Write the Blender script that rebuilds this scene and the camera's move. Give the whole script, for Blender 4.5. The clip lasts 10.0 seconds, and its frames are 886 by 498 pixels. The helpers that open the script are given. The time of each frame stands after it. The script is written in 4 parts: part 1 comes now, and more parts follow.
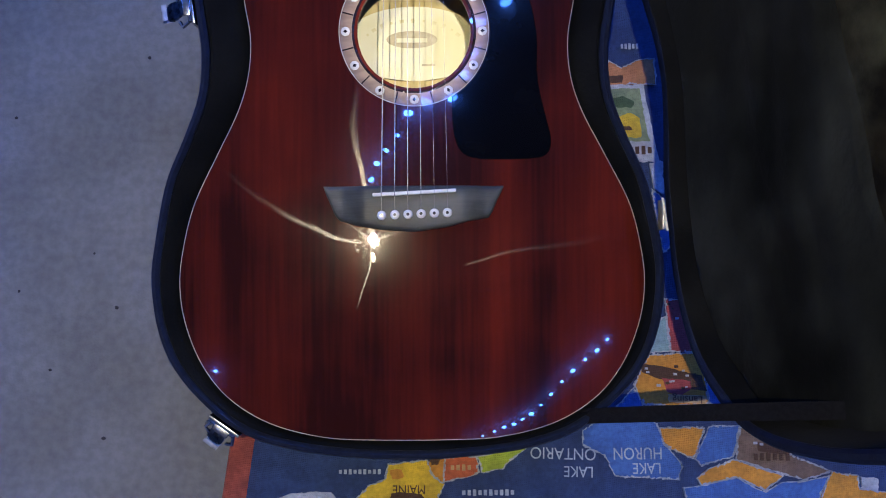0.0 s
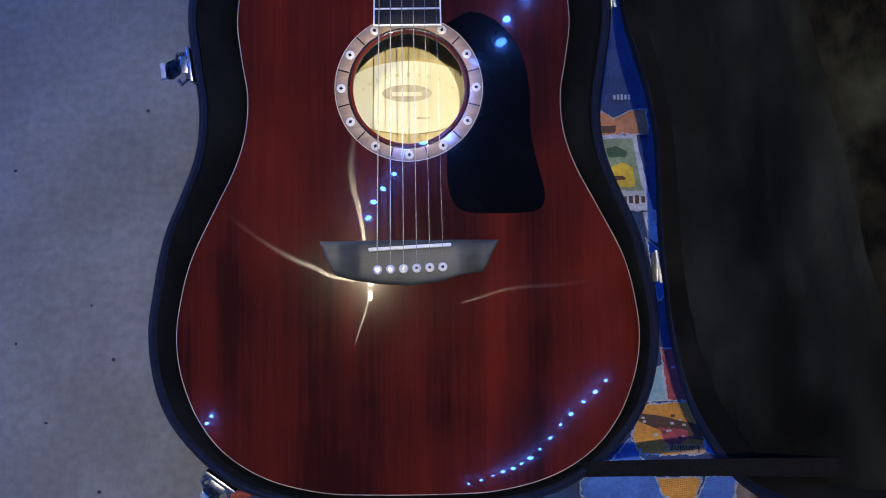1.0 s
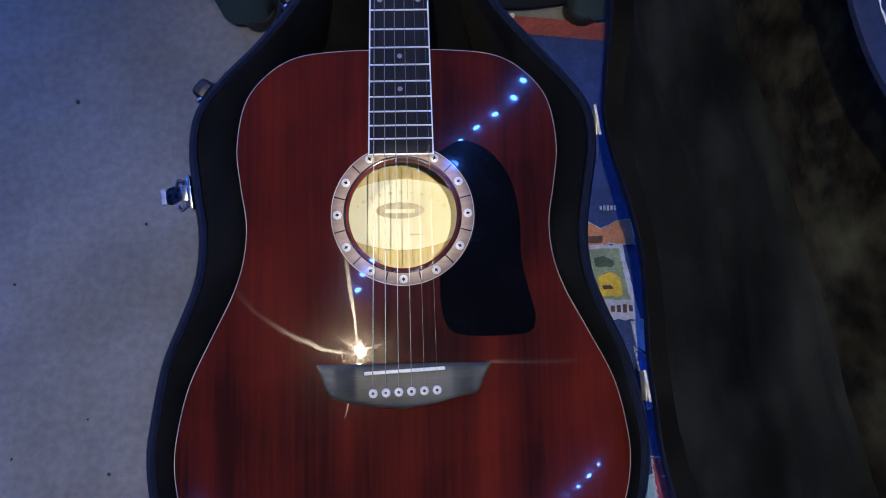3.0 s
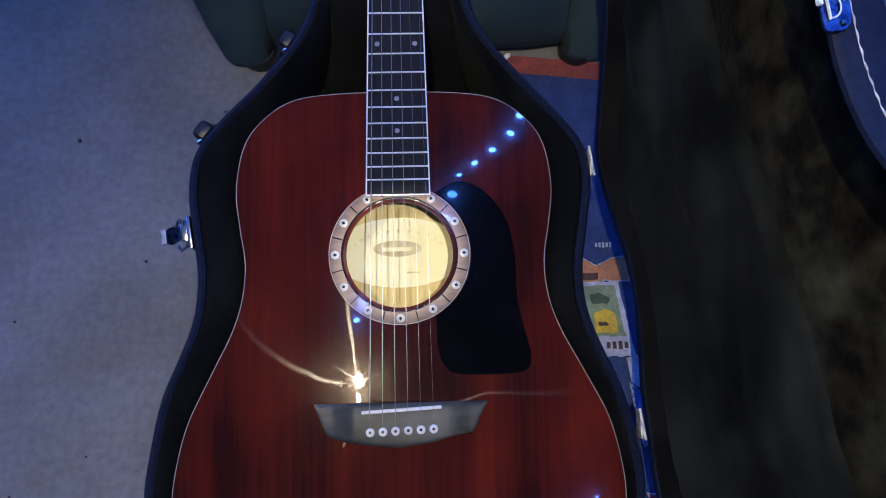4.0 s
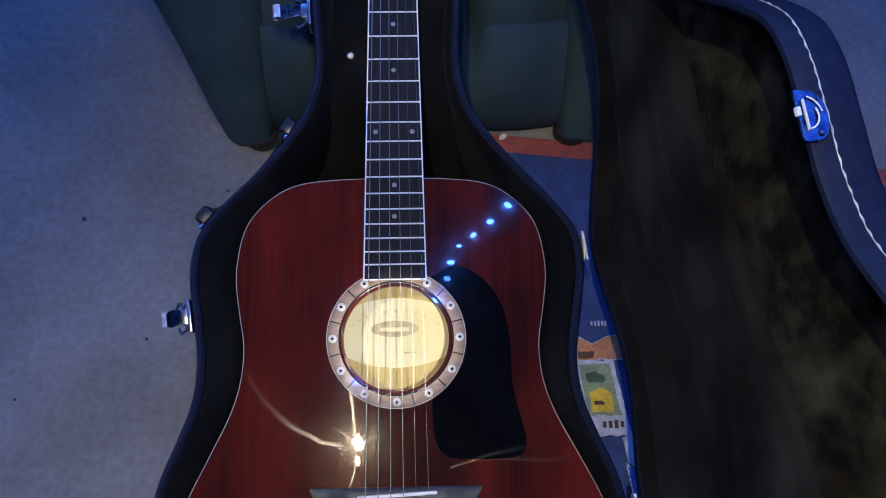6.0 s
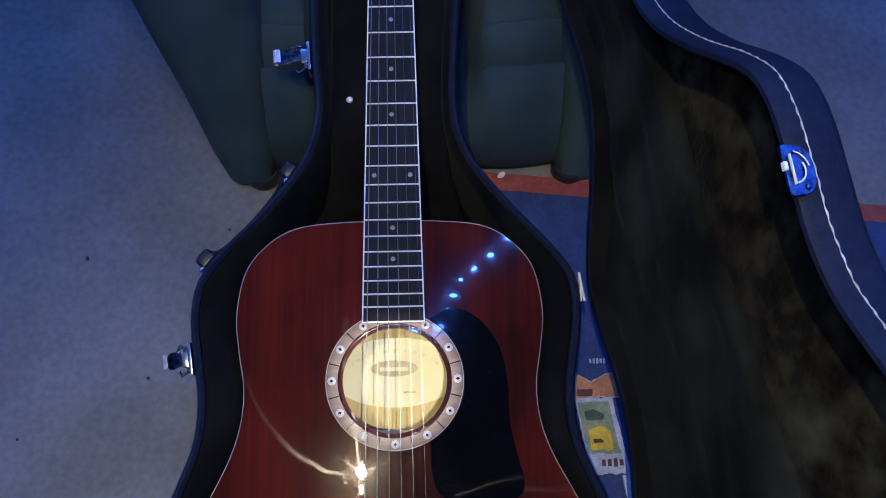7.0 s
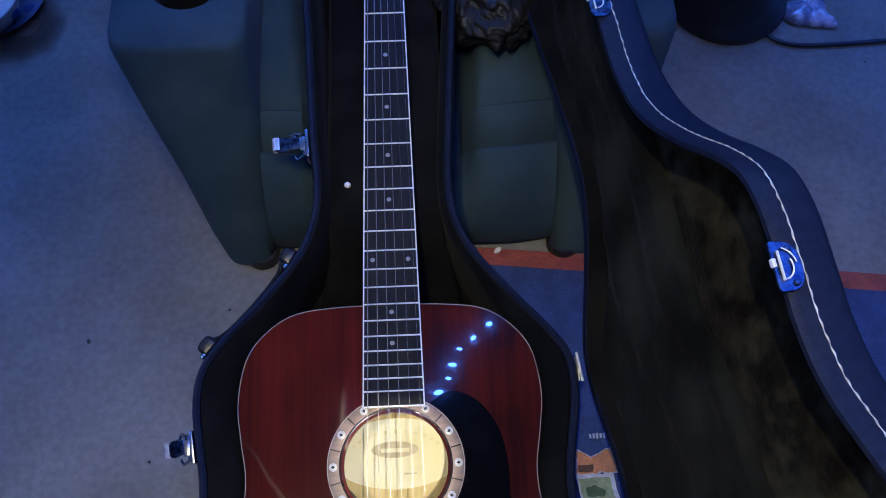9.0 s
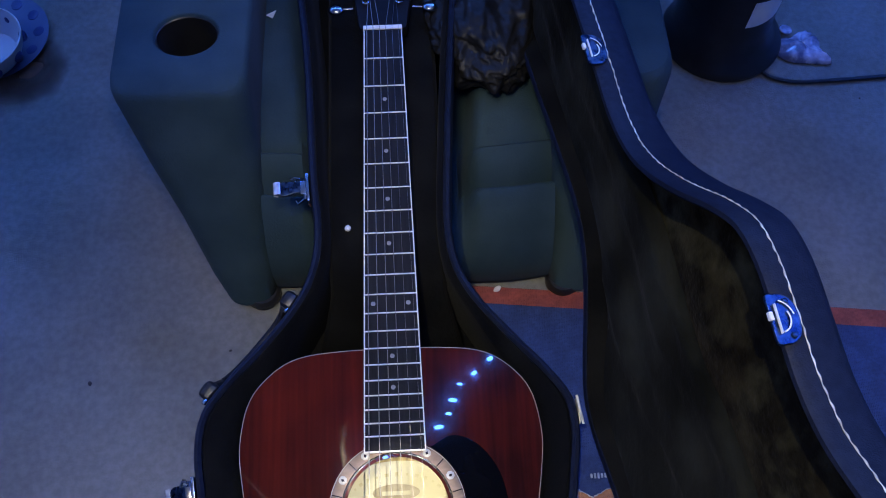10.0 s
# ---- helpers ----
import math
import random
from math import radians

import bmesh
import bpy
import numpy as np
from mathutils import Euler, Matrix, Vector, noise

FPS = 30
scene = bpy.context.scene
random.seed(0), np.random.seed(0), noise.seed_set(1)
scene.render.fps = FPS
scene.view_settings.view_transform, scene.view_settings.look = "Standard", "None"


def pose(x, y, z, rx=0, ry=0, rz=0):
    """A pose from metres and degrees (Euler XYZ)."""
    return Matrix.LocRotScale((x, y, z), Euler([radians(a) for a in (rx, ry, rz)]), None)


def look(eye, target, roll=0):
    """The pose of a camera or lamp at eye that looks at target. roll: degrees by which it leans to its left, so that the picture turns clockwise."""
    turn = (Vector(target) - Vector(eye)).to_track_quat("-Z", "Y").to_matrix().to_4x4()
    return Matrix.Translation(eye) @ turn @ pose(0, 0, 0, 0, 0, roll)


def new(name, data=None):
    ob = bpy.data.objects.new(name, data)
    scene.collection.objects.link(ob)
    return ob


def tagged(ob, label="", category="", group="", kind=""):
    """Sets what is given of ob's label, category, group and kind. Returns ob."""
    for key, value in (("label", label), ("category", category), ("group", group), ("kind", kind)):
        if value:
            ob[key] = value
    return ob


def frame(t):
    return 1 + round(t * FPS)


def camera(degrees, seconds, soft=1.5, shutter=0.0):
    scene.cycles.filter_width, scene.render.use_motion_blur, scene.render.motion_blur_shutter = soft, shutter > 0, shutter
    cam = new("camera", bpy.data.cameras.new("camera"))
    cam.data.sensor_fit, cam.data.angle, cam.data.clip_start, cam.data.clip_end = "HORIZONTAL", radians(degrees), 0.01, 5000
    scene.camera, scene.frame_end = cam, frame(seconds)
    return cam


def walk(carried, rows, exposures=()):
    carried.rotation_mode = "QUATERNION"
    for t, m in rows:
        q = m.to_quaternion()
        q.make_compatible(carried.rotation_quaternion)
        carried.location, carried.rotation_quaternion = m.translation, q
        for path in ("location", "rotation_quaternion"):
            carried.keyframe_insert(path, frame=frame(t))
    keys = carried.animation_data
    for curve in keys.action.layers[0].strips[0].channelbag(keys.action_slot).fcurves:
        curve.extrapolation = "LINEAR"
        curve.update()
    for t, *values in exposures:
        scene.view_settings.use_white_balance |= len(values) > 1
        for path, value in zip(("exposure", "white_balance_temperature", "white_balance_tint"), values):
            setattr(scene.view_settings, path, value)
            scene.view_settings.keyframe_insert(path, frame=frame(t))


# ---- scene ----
cam = camera(54.9, 10.0, soft=1.0)
PATH = [
    (0, (0.024, -0.16, 0.873), (0.025, 0.148, -1.103), -0.1),
    (0.5, (0.026, -0.154, 0.875), (0.031, 0.19, -1.096), 0.2),
    (1, (0.026, -0.143, 0.881), (0.033, 0.24, -1.082), 0.4),
    (1.5, (0.022, -0.132, 0.888), (0.038, 0.283, -1.069), 1.6),
    (2, (0.024, -0.121, 0.89), (0.045, 0.318, -1.061), 2.2),
    (2.5, (0.021, -0.101, 0.902), (0.055, 0.37, -1.041), 3.1),
    (4, (0.024, -0.08, 0.926), (0.065, 0.486, -0.991), 2.9),
    (4.5, (0.027, -0.073, 0.928), (0.069, 0.514, -0.983), 2.9),
    (5, (0.031, -0.067, 0.933), (0.069, 0.545, -0.971), 2.4),
    (5.5, (0.027, -0.063, 0.94), (0.07, 0.589, -0.951), 2.7),
    (7, (0.036, -0.042, 0.963), (0.065, 0.69, -0.898), 1.0),
    (7.5, (0.035, -0.037, 0.969), (0.067, 0.723, -0.881), 0.8),
    (8, (0.036, -0.032, 0.974), (0.074, 0.753, -0.866), 0.8),
    (8.5, (0.035, -0.025, 0.979), (0.071, 0.782, -0.85), 0.4),
    (9, (0.036, -0.018, 0.987), (0.075, 0.823, -0.827), 0.3),
    (9.5, (0.035, -0.011, 0.995), (0.077, 0.858, -0.807), 0.1),
    (10, (0.036, -0.002, 1.001), (0.079, 0.887, -0.789), -0.0),
]
walk(cam, [(t, look(eye, target, roll)) for t, eye, target, roll in PATH], exposures=[(0.0, -0.05), (4.0, -0.12), (10.0, -0.14)])

# ---- world, lamps ----
world = bpy.data.worlds.new("room_night")
world.use_nodes = True
world.node_tree.nodes["Background"].inputs[0].default_value = (0.02, 0.04, 0.12, 1)
world.node_tree.nodes["Background"].inputs[1].default_value = 0.2
scene.world = world


def lamp(name, kind, at, energy, color, target=None, **opts):
    data = bpy.data.lights.new(name, kind)
    data.energy, data.color = energy, color
    if "radius" in opts:
        data.shadow_soft_size = opts["radius"]
    if kind == "SPOT":
        data.spot_size, data.spot_blend = radians(opts["cone"]), opts["blend"]
    if kind == "AREA":
        data.shape, data.size, data.size_y = "RECTANGLE", opts["size"], opts["size_y"]
    ob = new(name, data)
    ob.matrix_world = look(at, target or (at[0], at[1], 0.001 + at[2] - 1))
    return ob


CEIL = 2.4
LAMP = (-0.215, -0.285, CEIL - 0.06)
lamp("ceiling_spot", "SPOT", LAMP, 128, (1.0, 0.89, 0.60), (0.10, -0.25, 0.0), cone=51, blend=1.0, radius=0.014)
# added fill on the neck, fixed over the sound hole, for the phone's torch
lamp("neck_fill", "SPOT", (0.0, 0.158, 0.94), 9.5, (1.0, 0.95, 0.80), (-0.01, 0.63, 0.2), cone=51, blend=1.0, radius=0.035)
# added narrow fill into the sound hole, for the torch's light beside the lens
lamp("hole_fill", "SPOT", (0.062, -0.070, 0.94), 42, (1.0, 0.94, 0.82), (0.0, 0.1365, 0.184), cone=9.6, blend=0.55, radius=0.0012)
# added fill that brightens the lid, in place of the torch's spill
lamp("lid_fill", "SPOT", (0.06, -0.02, 0.95), 3.2, (1.0, 0.92, 0.76), (0.38, 0.25, 0.42), cone=54, blend=1.0, radius=0.02)
# Added blue area lamps, unseen; no light strings hang at these places.
lamp("blue_fill_north", "AREA", (0.2, 2.1, 2.2), 45.5, (0.060, 0.215, 1.0), (0.1, 0.7, 0.0), size=2.6, size_y=0.25)
lamp("blue_fill_west", "AREA", (-1.7, 1.4, 2.1), 21, (0.060, 0.215, 1.0), (-0.3, 0.8, 0.0), size=2.2, size_y=0.25)
lamp("blue_fill_east", "AREA", (2.1, 0.9, 2.05), 29, (0.04, 0.15, 1.0), (0.3, 0.3, 0.3), size=2.2, size_y=0.25)

# ---- materials ----


def mat(name, color, rough=0.5, metal=0.0, color2=None, scale=40.0, detail=4.0, stretch=(1, 1, 1), bump=0.0, bump_scale=200.0, coat=0.0, coat_rough=0.03, sheen=0.0, spread=(0.35, 0.65), spec=0.5, stain=None, rough2=None):
    m = bpy.data.materials.new(name)
    m.use_nodes = True
    nt = m.node_tree
    n, l = nt.nodes, nt.links
    b = n["Principled BSDF"]
    b.inputs["Base Color"].default_value = (*color, 1)
    b.inputs["Roughness"].default_value = rough
    b.inputs["Metallic"].default_value = metal
    b.inputs["Specular IOR Level"].default_value = spec
    b.inputs["Coat Weight"].default_value = coat
    b.inputs["Coat Roughness"].default_value = coat_rough
    b.inputs["Sheen Weight"].default_value = sheen
    b.inputs["Sheen Roughness"].default_value = 0.4
    tc = n.new("ShaderNodeTexCoord")
    mp = n.new("ShaderNodeMapping")
    mp.inputs["Scale"].default_value = stretch
    l.new(tc.outputs["Object"], mp.inputs["Vector"])
    if color2:
        tx = n.new("ShaderNodeTexNoise")
        tx.inputs["Scale"].default_value, tx.inputs["Detail"].default_value = scale, detail
        l.new(mp.outputs[0], tx.inputs["Vector"])
        rp = n.new("ShaderNodeValToRGB")
        rp.color_ramp.elements[0].position, rp.color_ramp.elements[1].position = spread
        rp.color_ramp.elements[0].color, rp.color_ramp.elements[1].color = (*color, 1), (*color2, 1)
        l.new(tx.outputs["Fac"], rp.inputs[0])
        out = rp.outputs[0]
        if stain:
            t2 = n.new("ShaderNodeTexNoise")
            t2.inputs["Scale"].default_value, t2.inputs["Detail"].default_value = stain[1], 3.0
            l.new(tc.outputs["Object"], t2.inputs["Vector"])
            r2 = n.new("ShaderNodeValToRGB")
            r2.color_ramp.elements[0].position, r2.color_ramp.elements[1].position = 0.42, 0.62
            l.new(t2.outputs["Fac"], r2.inputs[0])
            mx = n.new("ShaderNodeMix")
            mx.data_type, mx.blend_type = "RGBA", "MULTIPLY"
            mx.inputs["Factor"].default_value = stain[2]
            l.new(out, mx.inputs["A"])
            r2.color_ramp.elements[0].color = (*stain[0], 1)
            r2.color_ramp.elements[1].color = (1, 1, 1, 1)
            l.new(r2.outputs[0], mx.inputs["B"])
            out = mx.outputs["Result"]
        l.new(out, b.inputs["Base Color"])
        if rough2 is not None:
            mr = n.new("ShaderNodeMapRange")
            mr.inputs["To Min"].default_value, mr.inputs["To Max"].default_value = rough, rough2
            l.new(tx.outputs["Fac"], mr.inputs["Value"])
            l.new(mr.outputs[0], b.inputs["Roughness"])
    if bump:
        tb = n.new("ShaderNodeTexNoise")
        tb.inputs["Scale"].default_value, tb.inputs["Detail"].default_value = bump_scale, 3.0
        l.new(mp.outputs[0], tb.inputs["Vector"])
        bp = n.new("ShaderNodeBump")
        bp.inputs["Strength"].default_value, bp.inputs["Distance"].default_value = bump, 0.002
        l.new(tb.outputs["Fac"], bp.inputs["Height"])
        l.new(bp.outputs[0], b.inputs["Normal"])
    return m


def glow(name, color, strength):
    m = bpy.data.materials.new(name)
    m.use_nodes = True
    b = m.node_tree.nodes["Principled BSDF"]
    b.inputs["Base Color"].default_value = (*color, 1)
    b.inputs["Emission Color"].default_value = (*color, 1)
    b.inputs["Emission Strength"].default_value = strength
    return m


def clear(name, color, rough, alpha):
    m = mat(name, color, rough)
    b = m.node_tree.nodes["Principled BSDF"]
    b.inputs["Transmission Weight"].default_value = alpha
    b.inputs["IOR"].default_value = 1.2
    return m


M_CARPET = mat("carpet_pile", (0.158, 0.156, 0.141), 0.95, color2=(0.196, 0.195, 0.178), scale=110, detail=7, bump=0.35, bump_scale=480, sheen=0.12, stain=((0.78, 0.76, 0.72), 8, 0.8))
M_WALL = mat("wall_paint", (0.50, 0.49, 0.46), 0.85, color2=(0.55, 0.54, 0.51), scale=3, bump=0.1, bump_scale=120)
M_CEILING = mat("ceiling_paint", (0.36, 0.35, 0.32), 0.9, color2=(0.41, 0.40, 0.37), scale=4, bump=0.15, bump_scale=90)


def mahogany(name, dark, light):
    """Glossy figured wood: broad ribbons along the grain, a cross figure, and fine pores."""
    m = mat(name, dark, 0.35, spec=0.0, coat=0.55, coat_rough=0.006)
    nt = m.node_tree
    tc = nt.nodes.new("ShaderNodeTexCoord")
    total = None
    for stretch, detail, twist, weight in (((21, 1.5, 1), 1.2, 0.5, 0.48), ((9, 10, 1), 2.5, 0.4, 0.34), ((230, 9, 1), 1.5, 0.0, 0.18)):
        mp, nz, k = (nt.nodes.new("ShaderNode" + q) for q in ("Mapping", "TexNoise", "Math"))
        mp.inputs["Scale"].default_value = stretch
        nz.inputs["Scale"].default_value, nz.inputs["Detail"].default_value, nz.inputs["Distortion"].default_value = 1.0, detail, twist
        nt.links.new(tc.outputs["Object"], mp.inputs["Vector"])
        nt.links.new(mp.outputs[0], nz.inputs["Vector"])
        k.operation = "MULTIPLY_ADD"
        k.inputs[1].default_value = weight
        k.inputs[2].default_value = 0.0
        nt.links.new(nz.outputs["Fac"], k.inputs[0])
        if total:
            nt.links.new(total, k.inputs[2])
        total = k.outputs[0]
    rp = nt.nodes.new("ShaderNodeValToRGB")
    a, b = rp.color_ramp.elements
    a.position, b.position = 0.40, 0.65
    a.color, b.color = (*dark, 1), (*light, 1)
    nt.links.new(total, rp.inputs[0])
    nt.links.new(rp.outputs[0], nt.nodes["Principled BSDF"].inputs["Base Color"])
    return m


M_TOP = mahogany("stained_mahogany", (0.0235, 0.0048, 0.0036), (0.101, 0.0120, 0.0060))
M_SIDE = mat("stained_mahogany_side", (0.03, 0.006, 0.004), 0.3, color2=(0.09, 0.012, 0.008), scale=20, stretch=(1, 1, 6), coat=1.0)
M_IN = mat("raw_wood", (0.33, 0.25, 0.085), 0.6, color2=(0.43, 0.34, 0.14), scale=30, stretch=(4, 0.3, 1), bump=0.1)
M_LABEL = mat("cream_paper", (0.54, 0.50, 0.31), 0.7, color2=(0.60, 0.59, 0.49), scale=14)
M_INK = mat("faded_ink", (0.30, 0.26, 0.17), 0.8, color2=(0.40, 0.35, 0.24), scale=160)
M_FAINT = mat("faint_ink", (0.46, 0.41, 0.23), 0.8, color2=(0.51, 0.47, 0.30), scale=160)
M_BIND = mat("ivory_binding", (0.52, 0.44, 0.31), 0.45, color2=(0.42, 0.35, 0.25), scale=60)
M_ROSE = mat("rosette_wood", (0.145, 0.084, 0.050), 0.5, color2=(0.210, 0.125, 0.078), scale=60, stretch=(1, 3, 1), coat=0.5, coat_rough=0.05)
M_DARK = mat("dark_inlay", (0.008, 0.005, 0.006), 0.5, color2=(0.014, 0.008, 0.009), scale=90, coat=0.5, coat_rough=0.12, spec=0.0)
M_HEAD = mat("black_head_veneer", (0.004, 0.004, 0.005), 0.6, color2=(0.008, 0.007, 0.008), scale=60, spec=0.15)
M_PEARL = mat("pearl", (0.36, 0.35, 0.32), 0.35, color2=(0.46, 0.44, 0.40), scale=300)
M_GUARD = mat("pickguard_black", (0.0016, 0.0017, 0.0022), 0.6, color2=(0.0028, 0.0030, 0.0040), scale=20, spec=0.0, coat=0.22, coat_rough=0.02)
M_BRIDGE = mat("rosewood_bridge", (0.046, 0.047, 0.037), 0.36, color2=(0.098, 0.098, 0.078), scale=26, detail=7, stretch=(0.35, 3.2, 1), bump=0.10, bump_scale=160, rough2=0.5, spec=0.25, stain=((0.45, 0.46, 0.5), 36, 0.7))
M_BOARD = mat("rosewood_fretboard", (0.0080, 0.0084, 0.0100), 0.6, color2=(0.0150, 0.0150, 0.0170), spec=0.10, scale=40, stretch=(8, 0.5, 1), bump=0.12, bump_scale=150)
M_DOT = mat("dull_inlay", (0.24, 0.24, 0.23), 0.4, color2=(0.34, 0.33, 0.32), scale=300)
M_BONE = mat("bone", (0.82, 0.80, 0.72), 0.35, color2=(0.72, 0.69, 0.6), scale=80)
M_PIN = mat("ivory_pin", (0.82, 0.80, 0.72), 0.35)
# Near-white non-metal: the wire's glint is put into the colour.
M_NICKEL = mat("whitened_nickel", (0.95, 0.95, 0.92), 0.3, 0.0, color2=(0.88, 0.88, 0.85), scale=200, spec=1.0)
M_BRONZE = mat("wound_string", (0.26, 0.25, 0.23), 0.35, 0.3, color2=(0.14, 0.135, 0.13), scale=900)
M_STEEL = mat("plain_string", (0.20, 0.18, 0.18), 0.35, 1.0)
M_CHROME = mat("chrome", (0.52, 0.53, 0.55), 0.12, 1.0, color2=(0.3, 0.3, 0.32), scale=120, rough2=0.34)
# Blue light on the chrome is put into this dark blue tint.
M_KEEPER = mat("blue_tinted_chrome", (0.016, 0.030, 0.060), 0.12, 1.0, color2=(0.10, 0.14, 0.20), scale=160, rough2=0.46)
M_CASEPLUSH = mat("black_case_plush", (0.0052, 0.0053, 0.0052), 1.0, color2=(0.0125, 0.0124, 0.0108), scale=16, detail=8, bump=0.3, bump_scale=260, sheen=0.02, spec=0.03, spread=(0.42, 0.78))
# Pale and dark flecks put the seam's broken glints into the colour.
M_BRASS = mat("glinting_metal_edge", (0.92, 0.86, 0.66), 0.33, 0.25, color2=(0.50, 0.45, 0.33), scale=130)
# Paler copy of the chrome, with the lip's glint put into its colour.
M_LIP = mat("glint_chrome", (0.9, 0.9, 0.9), 0.22, 0.6, color2=(0.55, 0.56, 0.6), scale=120)
# Black vinyl; the blue light that falls on it is put into the tint.
M_TOLEX = mat("blue_tinted_vinyl", (0.0060, 0.0088, 0.0200), 0.54, color2=(0.0112, 0.0155, 0.0310), scale=140, bump=0.24, bump_scale=700, spec=0.19)
M_PLUSH = mat("black_plush", (0.0100, 0.0088, 0.0056), 1.0, color2=(0.072, 0.070, 0.037), scale=30, detail=10, bump=0.6, bump_scale=170, sheen=0.06, spec=0.02, spread=(0.40, 0.76), stain=((0.34, 0.24, 0.20), 11, 0.85))
# Darker copy of the plush: the lid walls' shade is put into it.
M_WALLPLUSH = mat("shaded_wall_plush", (0.0052, 0.0052, 0.0046), 1.0, color2=(0.0130, 0.0126, 0.0100), scale=16, detail=8, bump=0.3, bump_scale=260, sheen=0.03, spec=0.02, spread=(0.42, 0.78))
M_PAD = mat("black_velvet", (0.0060, 0.0066, 0.0050), 1.0, color2=(0.0350, 0.0360, 0.0270), scale=5, detail=10, stretch=(3.0, 0.8, 1), bump=0.9, bump_scale=85, sheen=0.03, spec=0.02, spread=(0.38, 0.64), stain=((0.38, 0.36, 0.35), 12, 0.85))
M_STRAP = mat("black_webbing", (0.0070, 0.0068, 0.0072), 0.95, color2=(0.012, 0.0115, 0.012), spec=0.03, scale=300, bump=0.4, bump_scale=700)
M_CHAIR = mat("teal_microfibre", (0.024, 0.045, 0.055), 0.85, color2=(0.042, 0.071, 0.082), scale=9, detail=6, stain=((0.78, 0.80, 0.82), 5, 0.7), bump=0.25, bump_scale=420, sheen=0.03, spec=0.10)
M_CUP = mat("cup_well_plastic", (0.012, 0.012, 0.013), 0.4, color2=(0.02, 0.02, 0.02), scale=40)
M_PLASTIC = mat("black_plastic", (0.006, 0.006, 0.007), 0.30, spec=0.45, color2=(0.012, 0.012, 0.013), scale=60, rough2=0.42)
M_BAG = mat("black_bin_liner", (0.0085, 0.0082, 0.0076), 0.42, color2=(0.0165, 0.0155, 0.014), spec=0.17, scale=30, bump=0.4, bump_scale=80)
M_STICK = mat("white_sticker", (0.75, 0.75, 0.74), 0.5, color2=(0.68, 0.68, 0.68), scale=60)
M_FILM = mat("clouded_plastic", (0.12, 0.125, 0.20), 0.14, color2=(0.50, 0.48, 0.60), scale=48, bump=0.7, bump_scale=90, coat=0.8, coat_rough=0.06, spread=(0.42, 0.66))
M_CHINA = mat("white_china", (0.48, 0.48, 0.48), 0.3, color2=(0.40, 0.41, 0.44), scale=20)
M_GLAZE = mat("pale_blue_glaze", (0.055, 0.075, 0.14), 0.3, color2=(0.08, 0.10, 0.18), scale=20)
M_CHINAB = mat("blue_glaze", (0.012, 0.022, 0.10), 0.3, color2=(0.02, 0.035, 0.14), scale=40)
M_CRUMB = mat("lint", (0.022, 0.020, 0.019), 0.95, color2=(0.04, 0.037, 0.034), scale=300)
M_WHITEBIT = mat("white_bead", (0.75, 0.72, 0.66), 0.5, color2=(0.66, 0.63, 0.58), scale=200)


def felt(name, c):
    """Short printed pile: soft blotches, and the rows of its tufts as relief."""
    m = mat(name, tuple(0.95 * v for v in c), 0.95, color2=tuple(1.35 * v for v in c), scale=260, detail=5, sheen=0.12, spread=(0.3, 0.7), stain=((0.66, 0.66, 0.68), 45, 0.7))
    nt = m.node_tree
    tc, mp, w1, w2, ad, nz, ad2, bp = (nt.nodes.new("ShaderNode" + k) for k in ("TexCoord", "Mapping", "TexWave", "TexWave", "Math", "TexNoise", "Math", "Bump"))
    mp.inputs["Rotation"].default_value = (0, 0, radians(7))
    nt.links.new(tc.outputs["Object"], mp.inputs["Vector"])
    for w, d, s in ((w1, "X", 150), (w2, "Y", 180)):
        w.bands_direction = d
        w.inputs["Scale"].default_value, w.inputs["Distortion"].default_value, w.inputs["Detail"].default_value = s, 3.0, 1.0
        nt.links.new(mp.outputs[0], w.inputs["Vector"])
    nz.inputs["Scale"].default_value, nz.inputs["Detail"].default_value = 700, 3
    nt.links.new(tc.outputs["Object"], nz.inputs["Vector"])
    nt.links.new(w1.outputs["Fac"], ad.inputs[0])
    nt.links.new(w2.outputs["Fac"], ad.inputs[1])
    nt.links.new(ad.outputs[0], ad2.inputs[0])
    nt.links.new(nz.outputs["Fac"], ad2.inputs[1])
    bp.inputs["Strength"].default_value, bp.inputs["Distance"].default_value = 0.32, 0.0010
    nt.links.new(ad2.outputs[0], bp.inputs["Height"])
    nt.links.new(bp.outputs[0], nt.nodes["Principled BSDF"].inputs["Normal"])
    return m


F_NAVY = felt("pile_navy", (0.021, 0.041, 0.112))
F_RED = felt("pile_brick_red", (0.26, 0.055, 0.035))
F_YELLOW = felt("pile_yellow", (0.56, 0.38, 0.03))
F_ORANGE = felt("pile_orange", (0.50, 0.22, 0.03))
F_RUST = felt("pile_rust", (0.42, 0.10, 0.04))
F_GREEN = felt("pile_green", (0.30, 0.38, 0.04))
F_LAKE = felt("pile_lake_blue", (0.048, 0.120, 0.34))
F_CREAM = felt("pile_cream", (0.36, 0.38, 0.42))
F_BROWN = felt("pile_brown", (0.15, 0.10, 0.07))
F_BRICK = felt("pile_crimson", (0.28, 0.05, 0.05))
F_TAN = felt("pile_tan", (0.46, 0.30, 0.14))
F_SAGE = felt("pile_sage", (0.19, 0.24, 0.13))
F_DKGREEN = felt("pile_dark_green", (0.05, 0.09, 0.04))
F_CLAY = felt("pile_clay", (0.40, 0.17, 0.07))
F_TEAL = felt("pile_pale_teal", (0.20, 0.32, 0.34))
F_PRINT = felt("pile_print", (0.36, 0.40, 0.46))
F_UMBER = felt("pile_umber", (0.07, 0.035, 0.02))

